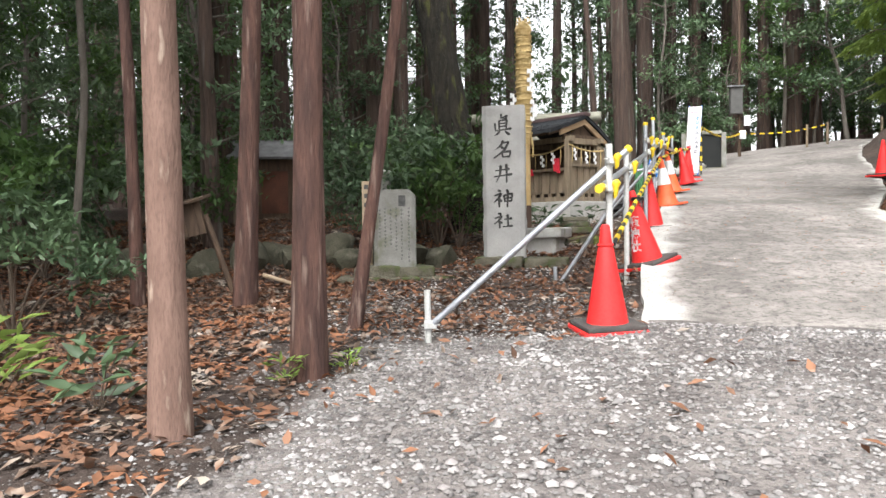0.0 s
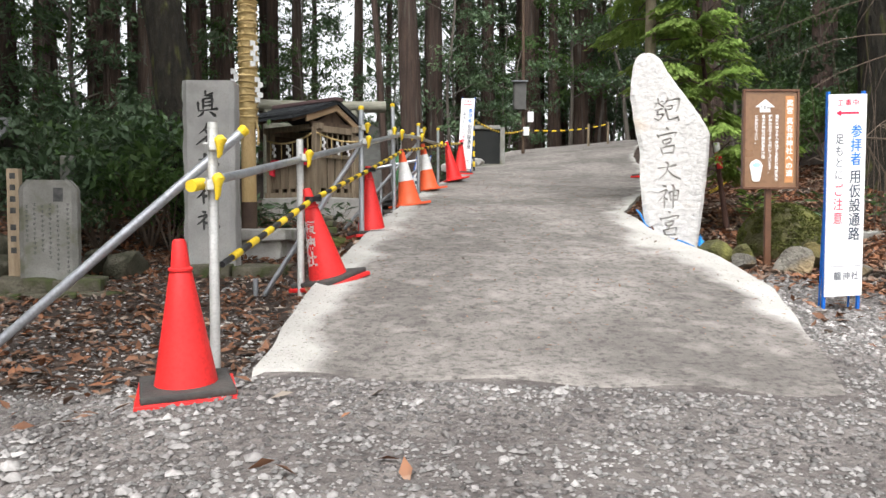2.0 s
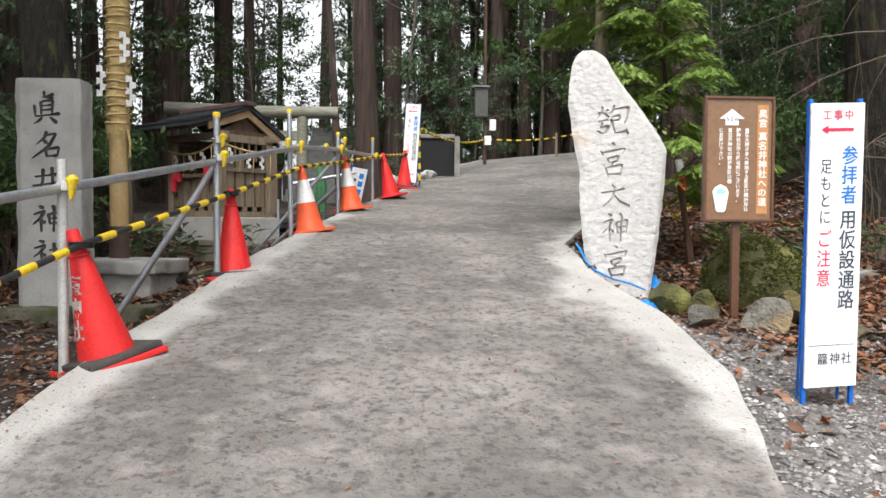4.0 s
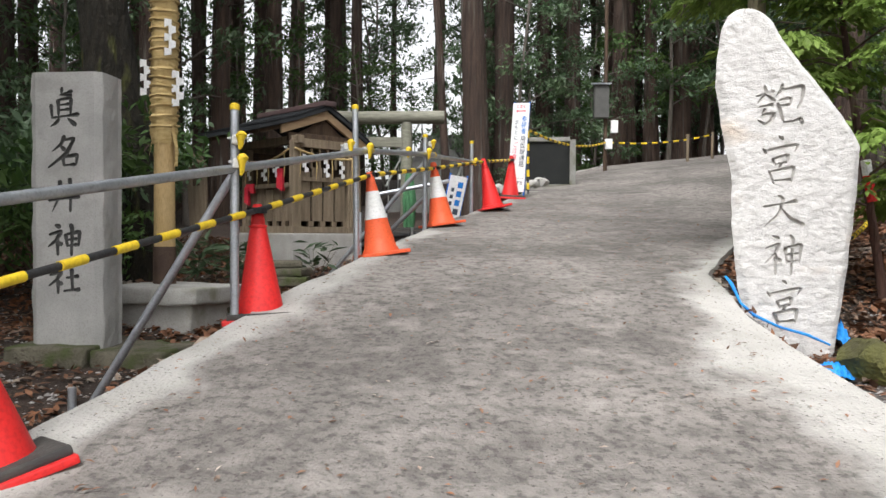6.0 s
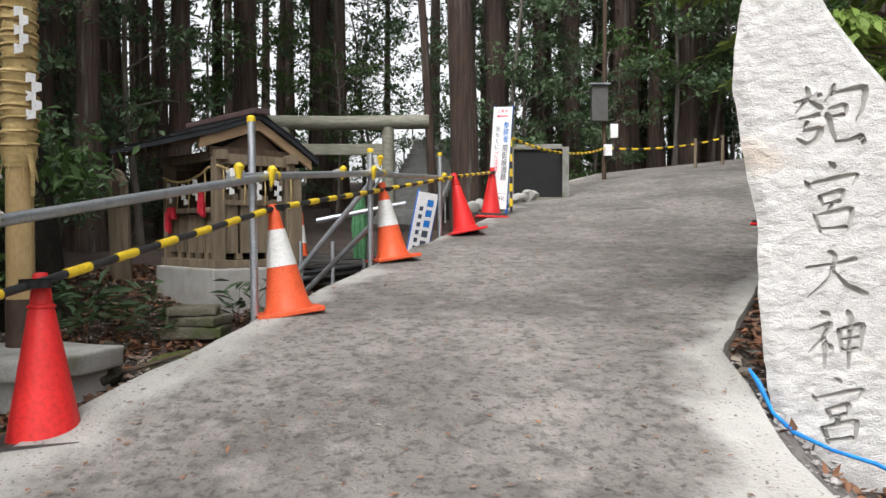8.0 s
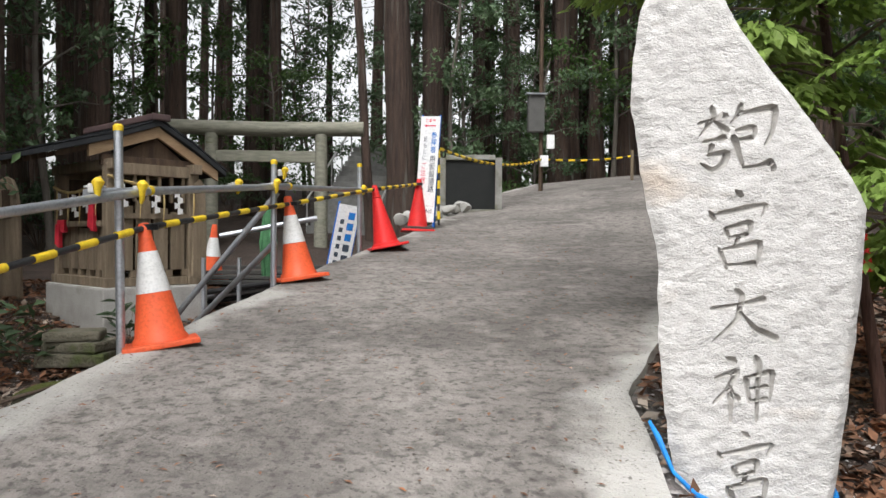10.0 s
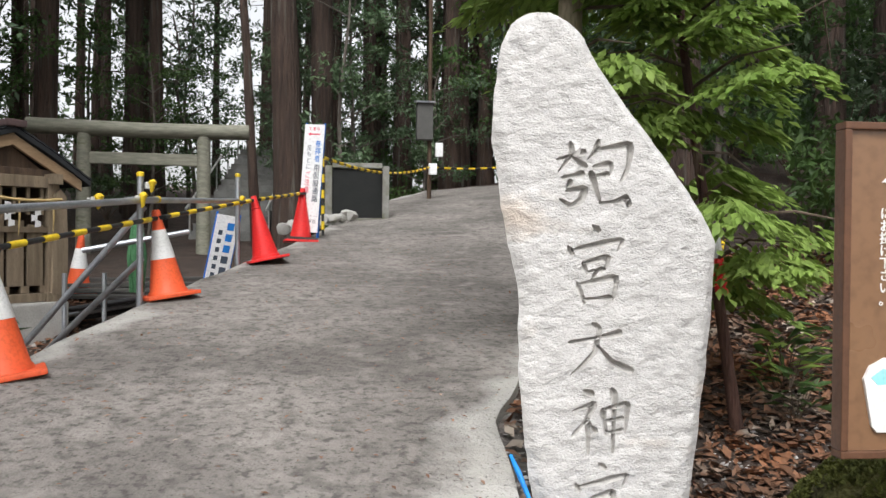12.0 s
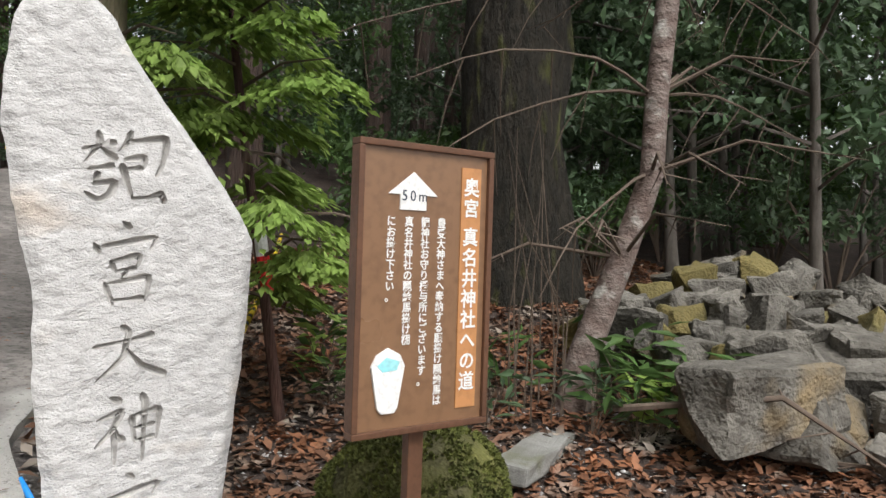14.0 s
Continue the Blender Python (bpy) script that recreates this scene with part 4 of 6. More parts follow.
# ---- traffic cones, bars and pipe railing ----


def cone(x, y, z, kind, rz=0.0, tilt=(0, 0), label="", mat_base=True, words=""):
    red = kind == "red"
    lab = label or ("red plastic traffic cone on a black rubber base" if red else "orange traffic cone with a wide white band")
    t = thing("traffic_cone", lab, "traffic cone", "cones along the ramp", pose(x, y, z, tilt[0], tilt[1], rz))
    body = M_CONE_RED if red else M_CONE_ORANGE
    part("base_plate", Shape().box((0, 0, 0.022), (0.42 if red else 0.40, 0.42 if red else 0.40, 0.03)), body, t, bevel=0.008)
    if mat_base and red:
        part("rubber_weight", Shape().box((0, 0, 0.052), (0.39, 0.39, 0.035), rz=3), M_RUBBER, t, bevel=0.012)
    R = lambda s: 0.135 - 0.107 * s
    if red:
        prof = [(0.152, 0.036), (0.148, 0.06)] + [(R(s), 0.07 + 0.6 * s) for s in (0, 0.2, 0.4, 0.6, 0.8)] + [(0.045, 0.56), (0.052, 0.565), (0.052, 0.575), (0.042, 0.58), (0.03, 0.685), (0.024, 0.7), (0.006, 0.702)]
        part("cone_body", Shape().lathe(prof, 30), M_CONE_RED, t, smooth=40)
    else:
        part("cone_body", Shape().lathe([(0.152, 0.036), (0.145, 0.06)] + [(R(s), 0.07 + 0.6 * s) for s in (0, 0.2, 0.4)], 30), M_CONE_ORANGE, t, smooth=40)
        part("white_band", Shape().lathe([(R(0.4), 0.31), (R(0.4) + 0.002, 0.311), (R(0.78) + 0.002, 0.538), (R(0.78), 0.539)], 30), M_CONE_WHITE, t, smooth=40)
        part("cone_top", Shape().lathe([(R(0.78), 0.539), (R(0.9), 0.61), (0.034, 0.68), (0.026, 0.698), (0.006, 0.7)], 30), M_CONE_ORANGE, t, smooth=40)
    if words:
        sh = letters(words, 0.105, 0.001, 1.0, bold=0.004)
        vs = []
        for a, b, c in sh.v:
            zz = c + 0.48
            rr = R((zz - 0.07) / 0.6) + 0.004
            vs.append((a, -math.sqrt(max(rr * rr - a * a, 1e-6)), zz))
        sh.v = vs
        part("lettering", sh, M_LETTER, t)
    return t


def on_road(x, y):
    return float(road_z(y))


cone(1.295, 4.43, land_at(1.295, 4.43) + 0.015, "red", 12, (3, -2))
cone(1.86, 6.45, 0.30, "red", -48, (13, -5), words="籠神社")
cone(2.20, 8.44, 0.58, "red", 14, (-4, -2))
cone(2.70, 10.31, 0.92, "orange", 20, (-3, -8))
cone(3.14, 12.38, 1.19, "orange", 25, (-3, -8))
cone(3.77, 14.35, 1.43, "red", 15, (-4, -11), mat_base=False)
cone(4.09, 15.97, 1.62, "red", 5, (-3, 2))
cone(1.6, 15.4, land_at(1.6, 15.4), "orange", 10, (0, 3), "faded orange and white cone below the ramp")
cone(7.4, 14.7, float(road_z(14.7) + bank(7.4, 14.7)), "red", 30, (0, 0), "red traffic cone at the far road edge")
cone(5.27, 4.72, land_at(5.27, 4.72), "red", 15, (0, 0), "red traffic cone on gravel")


def striped_bar(a, b, name="cone_bar"):
    a, b = Vector(a), Vector(b)
    t = thing(name, "black and yellow striped cone bar", "cone bar", "cone bars along the ramp", pose(*a))
    d, n = b - a, 13
    part("bar", Shape().tube([(0, 0, 0), d], 0.017, 10), M_BLACKPL, t, smooth=40)
    for i in range(n):
        if i % 2:
            part("yellow_sleeve", Shape().tube([d * ((i + 0.05) / n), d * ((i + 0.95) / n)], 0.0205, 10), M_YELLOW, t, smooth=40)
    for e in (Vector(), d)[0 if a.y > 5 else 1:]:
        part("ring", Shape().tube([e + Vector((0.0, 0, -0.016)), e + Vector((0, 0, 0.016))], 0.058, 16), M_BLACKPL, t, smooth=40)
    return t


tips = [(1.38, 4.86, 0.54), (1.75, 6.38, 0.905), (2.18, 8.42, 1.24), (2.61, 10.34, 1.59), (3.06, 12.4, 1.82), (3.65, 14.42, 2.08), (4.1, 15.99, 2.25)]
for a, b in zip(tips, tips[1:]):
    striped_bar(a, b)

fence = thing("pipe_railing", "temporary railing of galvanised scaffold pipes with yellow plastic end caps", "railing")


def pipe(name, a, b, material=M_STEEL, r=0.0243, cap=True, label=""):
    a, b = Vector(a), Vector(b)
    p = part(name, Shape().tube([a, b], r, 14), material, fence, label, smooth=40)
    if cap:
        d = (b - a).normalized()
        part("end_cap", Shape().tube([b - d * 0.03, b - d * 0.002, b + d * 0.008], [r + 0.003, r + 0.004, r * 0.7], 14), M_YELLOW, p, smooth=40)
    return p


def clamp(x, y, z, s=1.0, tip=0.0):
    c = part("pipe_clamp", Shape().box((x, y, z), (0.07, 0.06, 0.05), rz=20).tube([(x - 0.06, y, z + 0.01), (x + 0.05, y + 0.01, z + 0.01)], 0.008, 6), M_STEEL_PALE, fence, bevel=0.006)
    part("clamp_cover", Shape().tube([(x + 0.018, y - 0.03, z - 0.065 * s), (x + 0.026, y - 0.036, z - 0.045 * s), (x + 0.026, y - 0.036, z + 0.0), (x + 0.03 + tip, y - 0.036, z + 0.028 * s), (x + 0.024, y - 0.03, z + 0.045 * s)], [0.008, 0.014, 0.02, 0.033, 0.02], 7), M_YELLOW, c, smooth=60)
    return c


posts = [(1.35, 4.82, -0.08, 1.237), (1.66, 6.39, 0.03, 1.32), (2.10, 8.25, 0.40, 1.82), (2.51, 10.225, 0.70, 2.14), (2.96, 12.19, 0.95, 2.155), (3.475, 14.29, 1.25, 2.335)]
for i, (x, y, z0, z1) in enumerate(posts):
    pipe("post", (x, y, z0), (x - 0.02 * (i == 3), y, z1), M_STEEL_PALE if i < 2 else M_STEEL, cap=i > 1)
pipe("diagonal", (0.10, 4.88, -0.02), (1.50, 4.88, 1.215))
pipe("stub_post", (0.06, 4.90, -0.22), (0.055, 4.90, 0.22), M_STEEL_PALE, cap=False)
part("pipe_clamp", Shape().box((0.075, 4.89, -0.03), (0.09, 0.07, 0.06), rz=10).tube([(0.01, 4.89, -0.04), (0.15, 4.88, -0.03)], 0.009, 6), M_STEEL_PALE, fence, bevel=0.008)
pipe("rail", (1.28, 4.76, 0.93), (2.60, 10.42, 1.80))
pipe("rail", (2.44, 9.95, 1.755), (3.05, 12.4, 1.965))
pipe("rail", (2.90, 12.0, 1.935), (3.60, 14.6, 2.075))
part("end_cap", Shape().tube([(1.268, 4.70, 0.922), (1.30, 4.80, 0.938)], 0.03, 12), M_YELLOW, fence, smooth=40)
pipe("brace", (1.13, 8.43, -0.02), (2.12, 8.29, 1.50), cap=False)
pipe("stub_post", (1.09, 8.43, -0.1), (1.09, 8.43, 0.2), cap=False)
pipe("brace", (1.88, 12.5, 0.62), (2.98, 12.24, 1.90), cap=False)
pipe("brace", (2.1, 12.8, 0.72), (2.96, 12.25, 1.5), cap=False)
pipe("lower_rail", (2.35, 12.9, 1.55), (3.2, 13.0, 1.72), cap=False)
for x, y, z, s in ((1.37, 4.78, 1.12, 0.9), (1.36, 4.77, 0.93, 1.1), (1.70, 6.36, 1.19, 1.0), (2.13, 8.21, 1.62, 0.8), (2.14, 8.2, 1.49, 1.0), (2.47, 9.98, 1.78, 1.1), (2.58, 10.3, 1.79, 1.1), (2.98, 12.1, 1.95, 1.0), (2.80, 11.6, 1.91, 0.9), (3.02, 12.22, 2.06, 0.8), (3.5, 14.24, 2.06, 0.9)):
    clamp(x, y, z, s)

# scaffold parts stacked below the ramp
stack = thing("stacked_scaffold_pipes", "dark stacked scaffold pipes and boards lying beside the ramp", "scaffold stack")
for k in range(9):
    zz = land_at(2.35, 13.6) + 0.05 + 0.07 * (k // 3)
    part("pipe", Shape().tube([(1.7 + 0.06 * k, 13.2 + 0.11 * (k % 3), zz), (2.9 + 0.03 * k, 14.3 + 0.1 * (k % 3), zz + 0.12)], 0.024, 8), M_STEEL if k % 2 else M_BLACKPL, stack, smooth=40)
for k in range(4):
    part("board", Shape().box((2.3, 14.9 + 0.28 * k, land_at(2.3, 14.9) + 0.06 + 0.05 * k), (1.6, 0.24, 0.04), rz=6 * k), M_RUBBER, stack, bevel=0.004)
for k in range(3):
    part("frame_tube", Shape().tube([(2.15 + 0.3 * k, 13.1 + 0.1 * k, land_at(2.2, 13.1) - 0.02), (2.15 + 0.3 * k, 13.1 + 0.1 * k, 1.35)], 0.02, 8), M_STEEL, stack, smooth=40)
net = Shape()
for k in range(7):
    a = k * 0.9
    net.tube([(2.72 + 0.03 * math.cos(a), 13.2 + 0.03 * math.sin(a), 1.82), (2.72 + 0.06 * math.cos(a), 13.2 + 0.06 * math.sin(a), 1.5), (2.72 + 0.05 * math.cos(a + 0.4), 13.2 + 0.05 * math.sin(a), 1.18)], [0.015, 0.03, 0.02], 6)
solo("green_net", net, M_GREENNET, "bunched green safety net hanging from a pipe", "safety net", smooth=60)

# ---- carved standing stones ----


def carve(ob, cutter_shape, m, material):
    """Cuts lettering into a stone, so that the strokes are real grooves."""
    cut = new("cutter", cutter_shape.mesh("cutter", material, weld=True))
    cut.matrix_world = m
    bo = ob.modifiers.new("carve", "BOOLEAN")
    bo.operation, bo.solver, bo.object, bo.material_mode, bo.use_self = "DIFFERENCE", "EXACT", cut, "TRANSFER", True
    bpy.context.view_layer.update()
    dg = bpy.context.evaluated_depsgraph_get()
    me = bpy.data.meshes.new_from_object(ob.evaluated_get(dg))
    ob.modifiers.remove(bo)
    ob.data = me
    bpy.data.objects.remove(cut)


def roughened(outline_l, outline_r, zs, depth, nx_, name, amp=0.012, inset=0.0, side=1.0):
    """A slab between a left and a right edge given at heights, with a hewn skin."""
    sh = Shape()
    rows = len(zs)
    ring = []
    for j in range(rows):
        l, r, z = outline_l[j], outline_r[j], zs[j]
        row = []
        for i in range(nx_ + 1):
            row.append((l + (r - l) * i / nx_, -depth / 2))
        for i in range(1, 8):
            row.append((r - inset * i / 8 + 0.012 * math.sin(i * 0.52), -depth / 2 + depth * i / 8))
        for i in range(nx_, -1, -1):
            row.append((l + inset + (r - l - 2 * inset) * i / nx_, depth / 2))
        for i in range(7, 0, -1):
            row.append((l + inset * i / 8 - 0.012 * math.sin(i * 0.52), -depth / 2 + depth * i / 8))
        ring.append(row)
    n = len(ring[0])
    vs = []
    for j in range(rows):
        for k, (x, y) in enumerate(ring[j]):
            z = zs[j]
            d = amp * (noise.noise((x * 9, y * 9, z * 11)) + 0.7 * noise.noise((x * 24, y * 24, z * 27 + 5)) + 0.8 * noise.noise((x * 3, y * 3, z * 3)))
            edge = min(1, (ring[j][nx_][0] - x) / 0.04 if k <= nx_ else 1, (x - ring[j][0][0]) / 0.04 if k <= nx_ else 1)
            d *= 1.0 if k <= nx_ else side
            yy = y + (d if y < 0 else -d) + (0.03 * (1 - max(edge, 0)) if k <= nx_ else 0)
            vs.append((x + d * 0.9, yy, z + d * 0.3))
    fs = [(j * n + k, j * n + (k + 1) % n, (j + 1) * n + (k + 1) % n, (j + 1) * n + k) for j in range(rows - 1) for k in range(n)]
    fs += [tuple(range(n - 1, -1, -1)), tuple((rows - 1) * n + k for k in range(n))]
    return sh.add(vs, fs)


# the tall natural slab with five carved characters
zs = [0.15 + 2.335 * j / 118 for j in range(119)]
zl = [0.15, 0.70, 0.92, 1.20, 1.50, 1.72, 1.95, 2.02, 2.23, 2.37, 2.45, 2.485]
xl_ = [5.12, 5.07, 5.035, 5.01, 5.0, 4.95, 4.91, 4.895, 4.91, 4.935, 4.97, 5.02]
zr_ = [0.15, 0.48, 0.75, 1.05, 1.38, 1.66, 1.77, 1.96, 2.14, 2.31, 2.41, 2.46, 2.485]
xr_ = [5.61, 5.65, 5.69, 5.725, 5.76, 5.775, 5.72, 5.58, 5.43, 5.295, 5.24, 5.19, 5.14]
L_ = [float(np.interp(z, zl, xl_)) + 0.006 * noise.noise((z * 8, 0, 1)) for z in zs]
R_ = [float(np.interp(z, zr_, xr_)) + 0.006 * noise.noise((z * 8, 0, 9)) for z in zs]
slab = solo("standing_stone", roughened(L_, R_, zs, 0.26, 44, "standing_stone", 0.008, 0.13), [M_MONUMENT, M_CARVED], "tall rough pale granite slab carved with five characters", "standing stone")
slab.data.shade_smooth()
glyphs = Shape()
for ch, x, z, w, h in (("匏", 5.275, 2.035, 0.285, 0.25), ("宮", 5.29, 1.72, 0.235, 0.29), ("大", 5.313, 1.36, 0.255, 0.195), ("神", 5.313, 1.122, 0.225, 0.245), ("宮", 5.325, 0.845, 0.225, 0.27)):
    g = brushed(ch, w, h, 0.027, 0.021)
    glyphs.add([(a + x, b, c + z) for a, b, c in g.v], g.f)
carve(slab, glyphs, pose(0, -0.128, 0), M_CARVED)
slab.data.shade_smooth()
slab.data.set_sharp_from_angle(angle=radians(35))
slab.matrix_world = pose(0, 8.86, 0)

# squared pillar on its base
M1 = pose(0.46, 9.56, 0, 0, 0, -5)
zs = [0.22 + 2.05 * j / 42 for j in range(43)]
pill = solo("name_pillar", roughened([-0.272] * 43, [0.272] * 43, zs, 0.30, 12, "name_pillar", 0.0025, 0.0, 4.0), [M_STONE, M_BLACKPAINT], "squared grey granite pillar carved with five dark characters", "stone pillar")
glyphs = Shape()
for ch, z, h in (("眞", 2.16, 0.29), ("名", 1.81, 0.24), ("井", 1.50, 0.25), ("神", 1.165, 0.235), ("社", 0.86, 0.21)):
    g = brushed(ch, 0.25, h, 0.034, 0.018)
    glyphs.add([(a - 0.005, b, c + z) for a, b, c in g.v], g.f)
carve(pill, glyphs, pose(0, -0.15, 0), M_BLACKPAINT)
pill.matrix_world = M1 @ pose(0, 0.15, 0)

# explanatory stele
M2 = pose(-0.83, 8.62, 0, 0, 0, 8)
zs = [0.15 + 0.99 * j / 30 for j in range(31)]
w2 = [0.245 if z < 1.06 else 0.245 - 1.4 * (z - 1.06) ** 1.2 for z in zs]
stele = solo("inscribed_stele", roughened([-w for w in w2], w2, zs, 0.2, 12, "inscribed_stele", 0.004), [M_STONE_OLD, M_BLACKPAINT], "weathered granite stele with columns of worn writing", "stone stele")
cut = Shape().box((0.09, 0, 1.0), (0.085, 0.02, 0.13))
for k in range(6):
    x, top, length = 0.17 - 0.066 * k - (0.02 if k else 0), 0.93 - 0.02 * (k % 2), (0.66, 0.62, 0.5, 0.44, 0.48, 0.36)[k]
    z = top
    while z > top - length:
        cut.box((x, 0, z - 0.016), (0.03, 0.02, 0.004)).box((x, 0, z - 0.027), (0.024, 0.02, 0.004)).box((x + 0.004 * math.sin(z * 90), 0, z - 0.022), (0.005, 0.02, 0.03))
        z -= 0.045
carve(stele, cut, pose(0, -0.1 - 0.004, 0), M_BLACKPAINT)
stele.matrix_world = M2


def block_row(name, label, m, blocks, material):
    t = thing(name, label, "stone base", m=m)
    for x, y, z, w, d, h in blocks:
        me = Shape().box((0, 0, 0), (w, d, h)).mesh("stone_block", material, bevel=0.02)
        bm = bmesh.new()
        bm.from_mesh(me)
        bmesh.ops.subdivide_edges(bm, edges=[e for e in bm.edges if e.calc_length() > 0.1], cuts=3, use_grid_fill=True)
        for v in bm.verts:
            v.co += Vector((1, 1, 1)) * 0.022 * noise.noise(v.co * 5 + Vector((x * 7, y * 5, z * 3)))
        bm.to_mesh(me)
        bm.free()
        me.shade_smooth()
        o = part("stone_block", me, None, t)
        o.location = (x, y, z)
    return t


block_row("pillar_base", "long mossy stone plinth under the name pillar", M1, [(-0.05, 0.2, 0.13, 0.62, 0.75, 0.3), (0.55, 0.2, 0.12, 0.56, 0.72, 0.28), (-0.52, 0.12, 0.06, 0.34, 0.4, 0.24)], M_BASESTONE)
block_row("stele_base", "two mossy stone steps under the stele", M2, [(-0.2, 0.0, 0.14, 0.55, 0.5, 0.16), (0.25, 0.0, 0.13, 0.45, 0.5, 0.16), (-0.42, -0.16, 0.0, 0.5, 0.55, 0.2), (0.06, -0.18, 0.0, 0.46, 0.55, 0.2), (0.5, -0.14, 0.0, 0.42, 0.5, 0.2), (0.85, 0.1, 0.02, 0.3, 0.3, 0.22)], M_BASESTONE)

# wooden stakes by the stele
t = thing("inscribed_stake", "pale wooden stake with brushed characters beside the stele", "wooden stake", m=pose(-1.2, 8.75, land_at(-1.2, 8.75)))
part("post", Shape().box((0, 0, 0.55), (0.11, 0.09, 1.2)), M_WOOD_STAKE, t, bevel=0.006)
for k in range(7):
    part("brush_mark", Shape().box((0.0, -0.047, 1.08 - 0.11 * k - 0.05 * (k > 3)), (0.05, 0.004, 0.055)), M_BLACKPAINT, t)
solo("boundary_stake", Shape().box((0, 0, 0.28), (0.06, 0.06, 0.85)), M_WOOD_STAKE, "short pale squared stake in leaf litter", "wooden stake", m=pose(-1.5, 7.3, land_at(-1.5, 7.3), 0, 1.5, 10), bevel=0.005)

# ---- brown direction board ----
M3 = pose(6.02, 8.0, 0, 0, 0, -4)
t = thing("direction_board", "brown metal direction board with white lettering on a post", "sign board", m=M3)
part("post", Shape().box((0, 0.035, 0.72), (0.06, 0.04, 0.95)), M_SIGNFRAME, t, bevel=0.004)
panel = part("panel", Shape().box((0, 0, 1.527), (0.51, 0.02, 0.915)), M_SIGNBROWN, t)
fr = part("frame", Shape().box((0, 0, 1.994), (0.55, 0.05, 0.022)).box((0, 0, 1.06), (0.55, 0.05, 0.022)).box((-0.264, 0, 1.527), (0.022, 0.05, 0.912)).box((0.264, 0, 1.527), (0.022, 0.05, 0.912)), M_SIGNFRAME, t, bevel=0.004)
strip = part("heading_strip", Shape().box((0.182, -0.012, 1.527), (0.085, 0.005, 0.83)), M_SIGNORANGE, t)
part("arrow", Shape().prism([(-0.112, 1.785), (-0.008, 1.785), (-0.008, 1.835), (0.037, 1.835), (-0.06, 1.91), (-0.157, 1.835), (-0.112, 1.835)], -0.015, -0.009), M_LETTER, t, "white arrow")


def lay(parent, text, x, z, size, material, step=1.0, y=-0.0155, squeeze=1.0, bold=0.0, vertical=True, name="lettering"):
    for i, ch in enumerate(text):
        g = letters(ch, size, 0.0006, step, vertical, squeeze, bold)
        dx, dz = (0.0, -size * i * step) if vertical else (size * i * step, 0.0)
        part(name, Shape().add([(a + x + dx, b + y, c + z + dz) for a, b, c in g.v], g.f), material, parent)


lay(panel, "50m", -0.108, 1.815, 0.05, M_INKDARK, 0.66, -0.0165, 0.95, 0, False)
lay(strip, "奥宮", 0.182, 1.91, 0.068, M_LETTER, 1.06, -0.0165, 1, 0.0013)
lay(strip, "真名井神社への道", 0.182, 1.738, 0.068, M_LETTER, 1.05, -0.0165, 1, 0.0013)
for x, s in ((0.06, "豊受大神さまへ奉納する願掛け瓢絵馬は"), (-0.007, "籠神社お守り授与所にございます。"), (-0.073, "真名井神社の瓢絵馬掛け棚"), (-0.142, "にお掛け下さい。")):
    lay(panel, s, x, 1.765, 0.036, M_LETTER, 0.98, -0.0115, 1, 0.0007)
part("plaque", Shape().prism([(-0.187, 1.312), (-0.142, 1.335), (-0.097, 1.312), (-0.078, 1.275), (-0.102, 1.14), (-0.115, 1.122), (-0.165, 1.122), (-0.18, 1.14), (-0.206, 1.275)], -0.02, -0.009), M_LETTER, t, "white gourd-shaped plaque", bevel=0.002)
part("plaque_mark", Shape().prism([(-0.185, 1.28), (-0.15, 1.305), (-0.1, 1.29), (-0.11, 1.262), (-0.165, 1.258)], -0.0215, -0.0195), mat("pale_turquoise", (0.25, 0.66, 0.7), (0.35, 0.7, 0.72), 9, 0.5, 0), t)

# ---- construction signs ----


def works_sign(m, label, length=1.38, group="works signs", legs=True):
    t = thing("works_sign", label, "sign board", group, m)
    sheet = part("sheet", Shape().box((0, 0, 0.10 + length / 2), (0.275, 0.012, length)), M_SIGNWHITE, t, bevel=0.002)
    for s in (-1, 1):
        part("leg", Shape().box((s * 0.128, 0.022, 0.06 + length / 2), (0.02, 0.022, length + 0.12)), M_BLUE, t, bevel=0.003)
        part("strut", Shape().tube([(s * 0.12, 0.03, length * 0.8), (s * 0.11, 0.1, 0.0)], 0.007, 6), M_BLUE, t)
    T = length + 0.10
    part("arrow", Shape().prism([(-0.085, T - 0.125), (-0.05, T - 0.105), (-0.05, T - 0.118), (0.08, T - 0.118), (0.08, T - 0.132), (-0.05, T - 0.132), (-0.05, T - 0.145)], -0.0085, -0.006), M_INKRED, t, "red arrow pointing left")
    lay(sheet, "工事中", -0.08, T - 0.075, 0.05, M_INKRED, 1.12, -0.0075, 0.95, 0, False)
    lay(sheet, "参拝者", 0.066, T - 0.2, 0.094, M_INKBLUE, 1.0, -0.0075, 0.9, 0.001)
    lay(sheet, "用仮設通路", 0.066, T - 0.505, 0.098, M_INKDARK, 1.0, -0.0075, 0.9, 0.001)
    lay(sheet, "足もとに", -0.055, T - 0.26, 0.076, M_INKDARK, 1.06, -0.0075, 0.85)
    lay(sheet, "ご注意", -0.055, T - 0.60, 0.09, M_INKRED, 1.06, -0.0075, 0.85)
    lay(sheet, "籠神社", -0.075, T - 1.26, 0.062, M_INKDARK, 1.02, -0.0075, 0.95, 0, False)
    part("rule", Shape().box((0.0, -0.0065, T - 1.17), (0.24, 0.002, 0.003)), M_INKDARK, sheet)
    return t


works_sign(pose(5.40, 5.93, land_at(5.40, 5.93) + 0.01, 4, -2.2, 0), "white works sign with coloured lettering on blue legs on gravel")
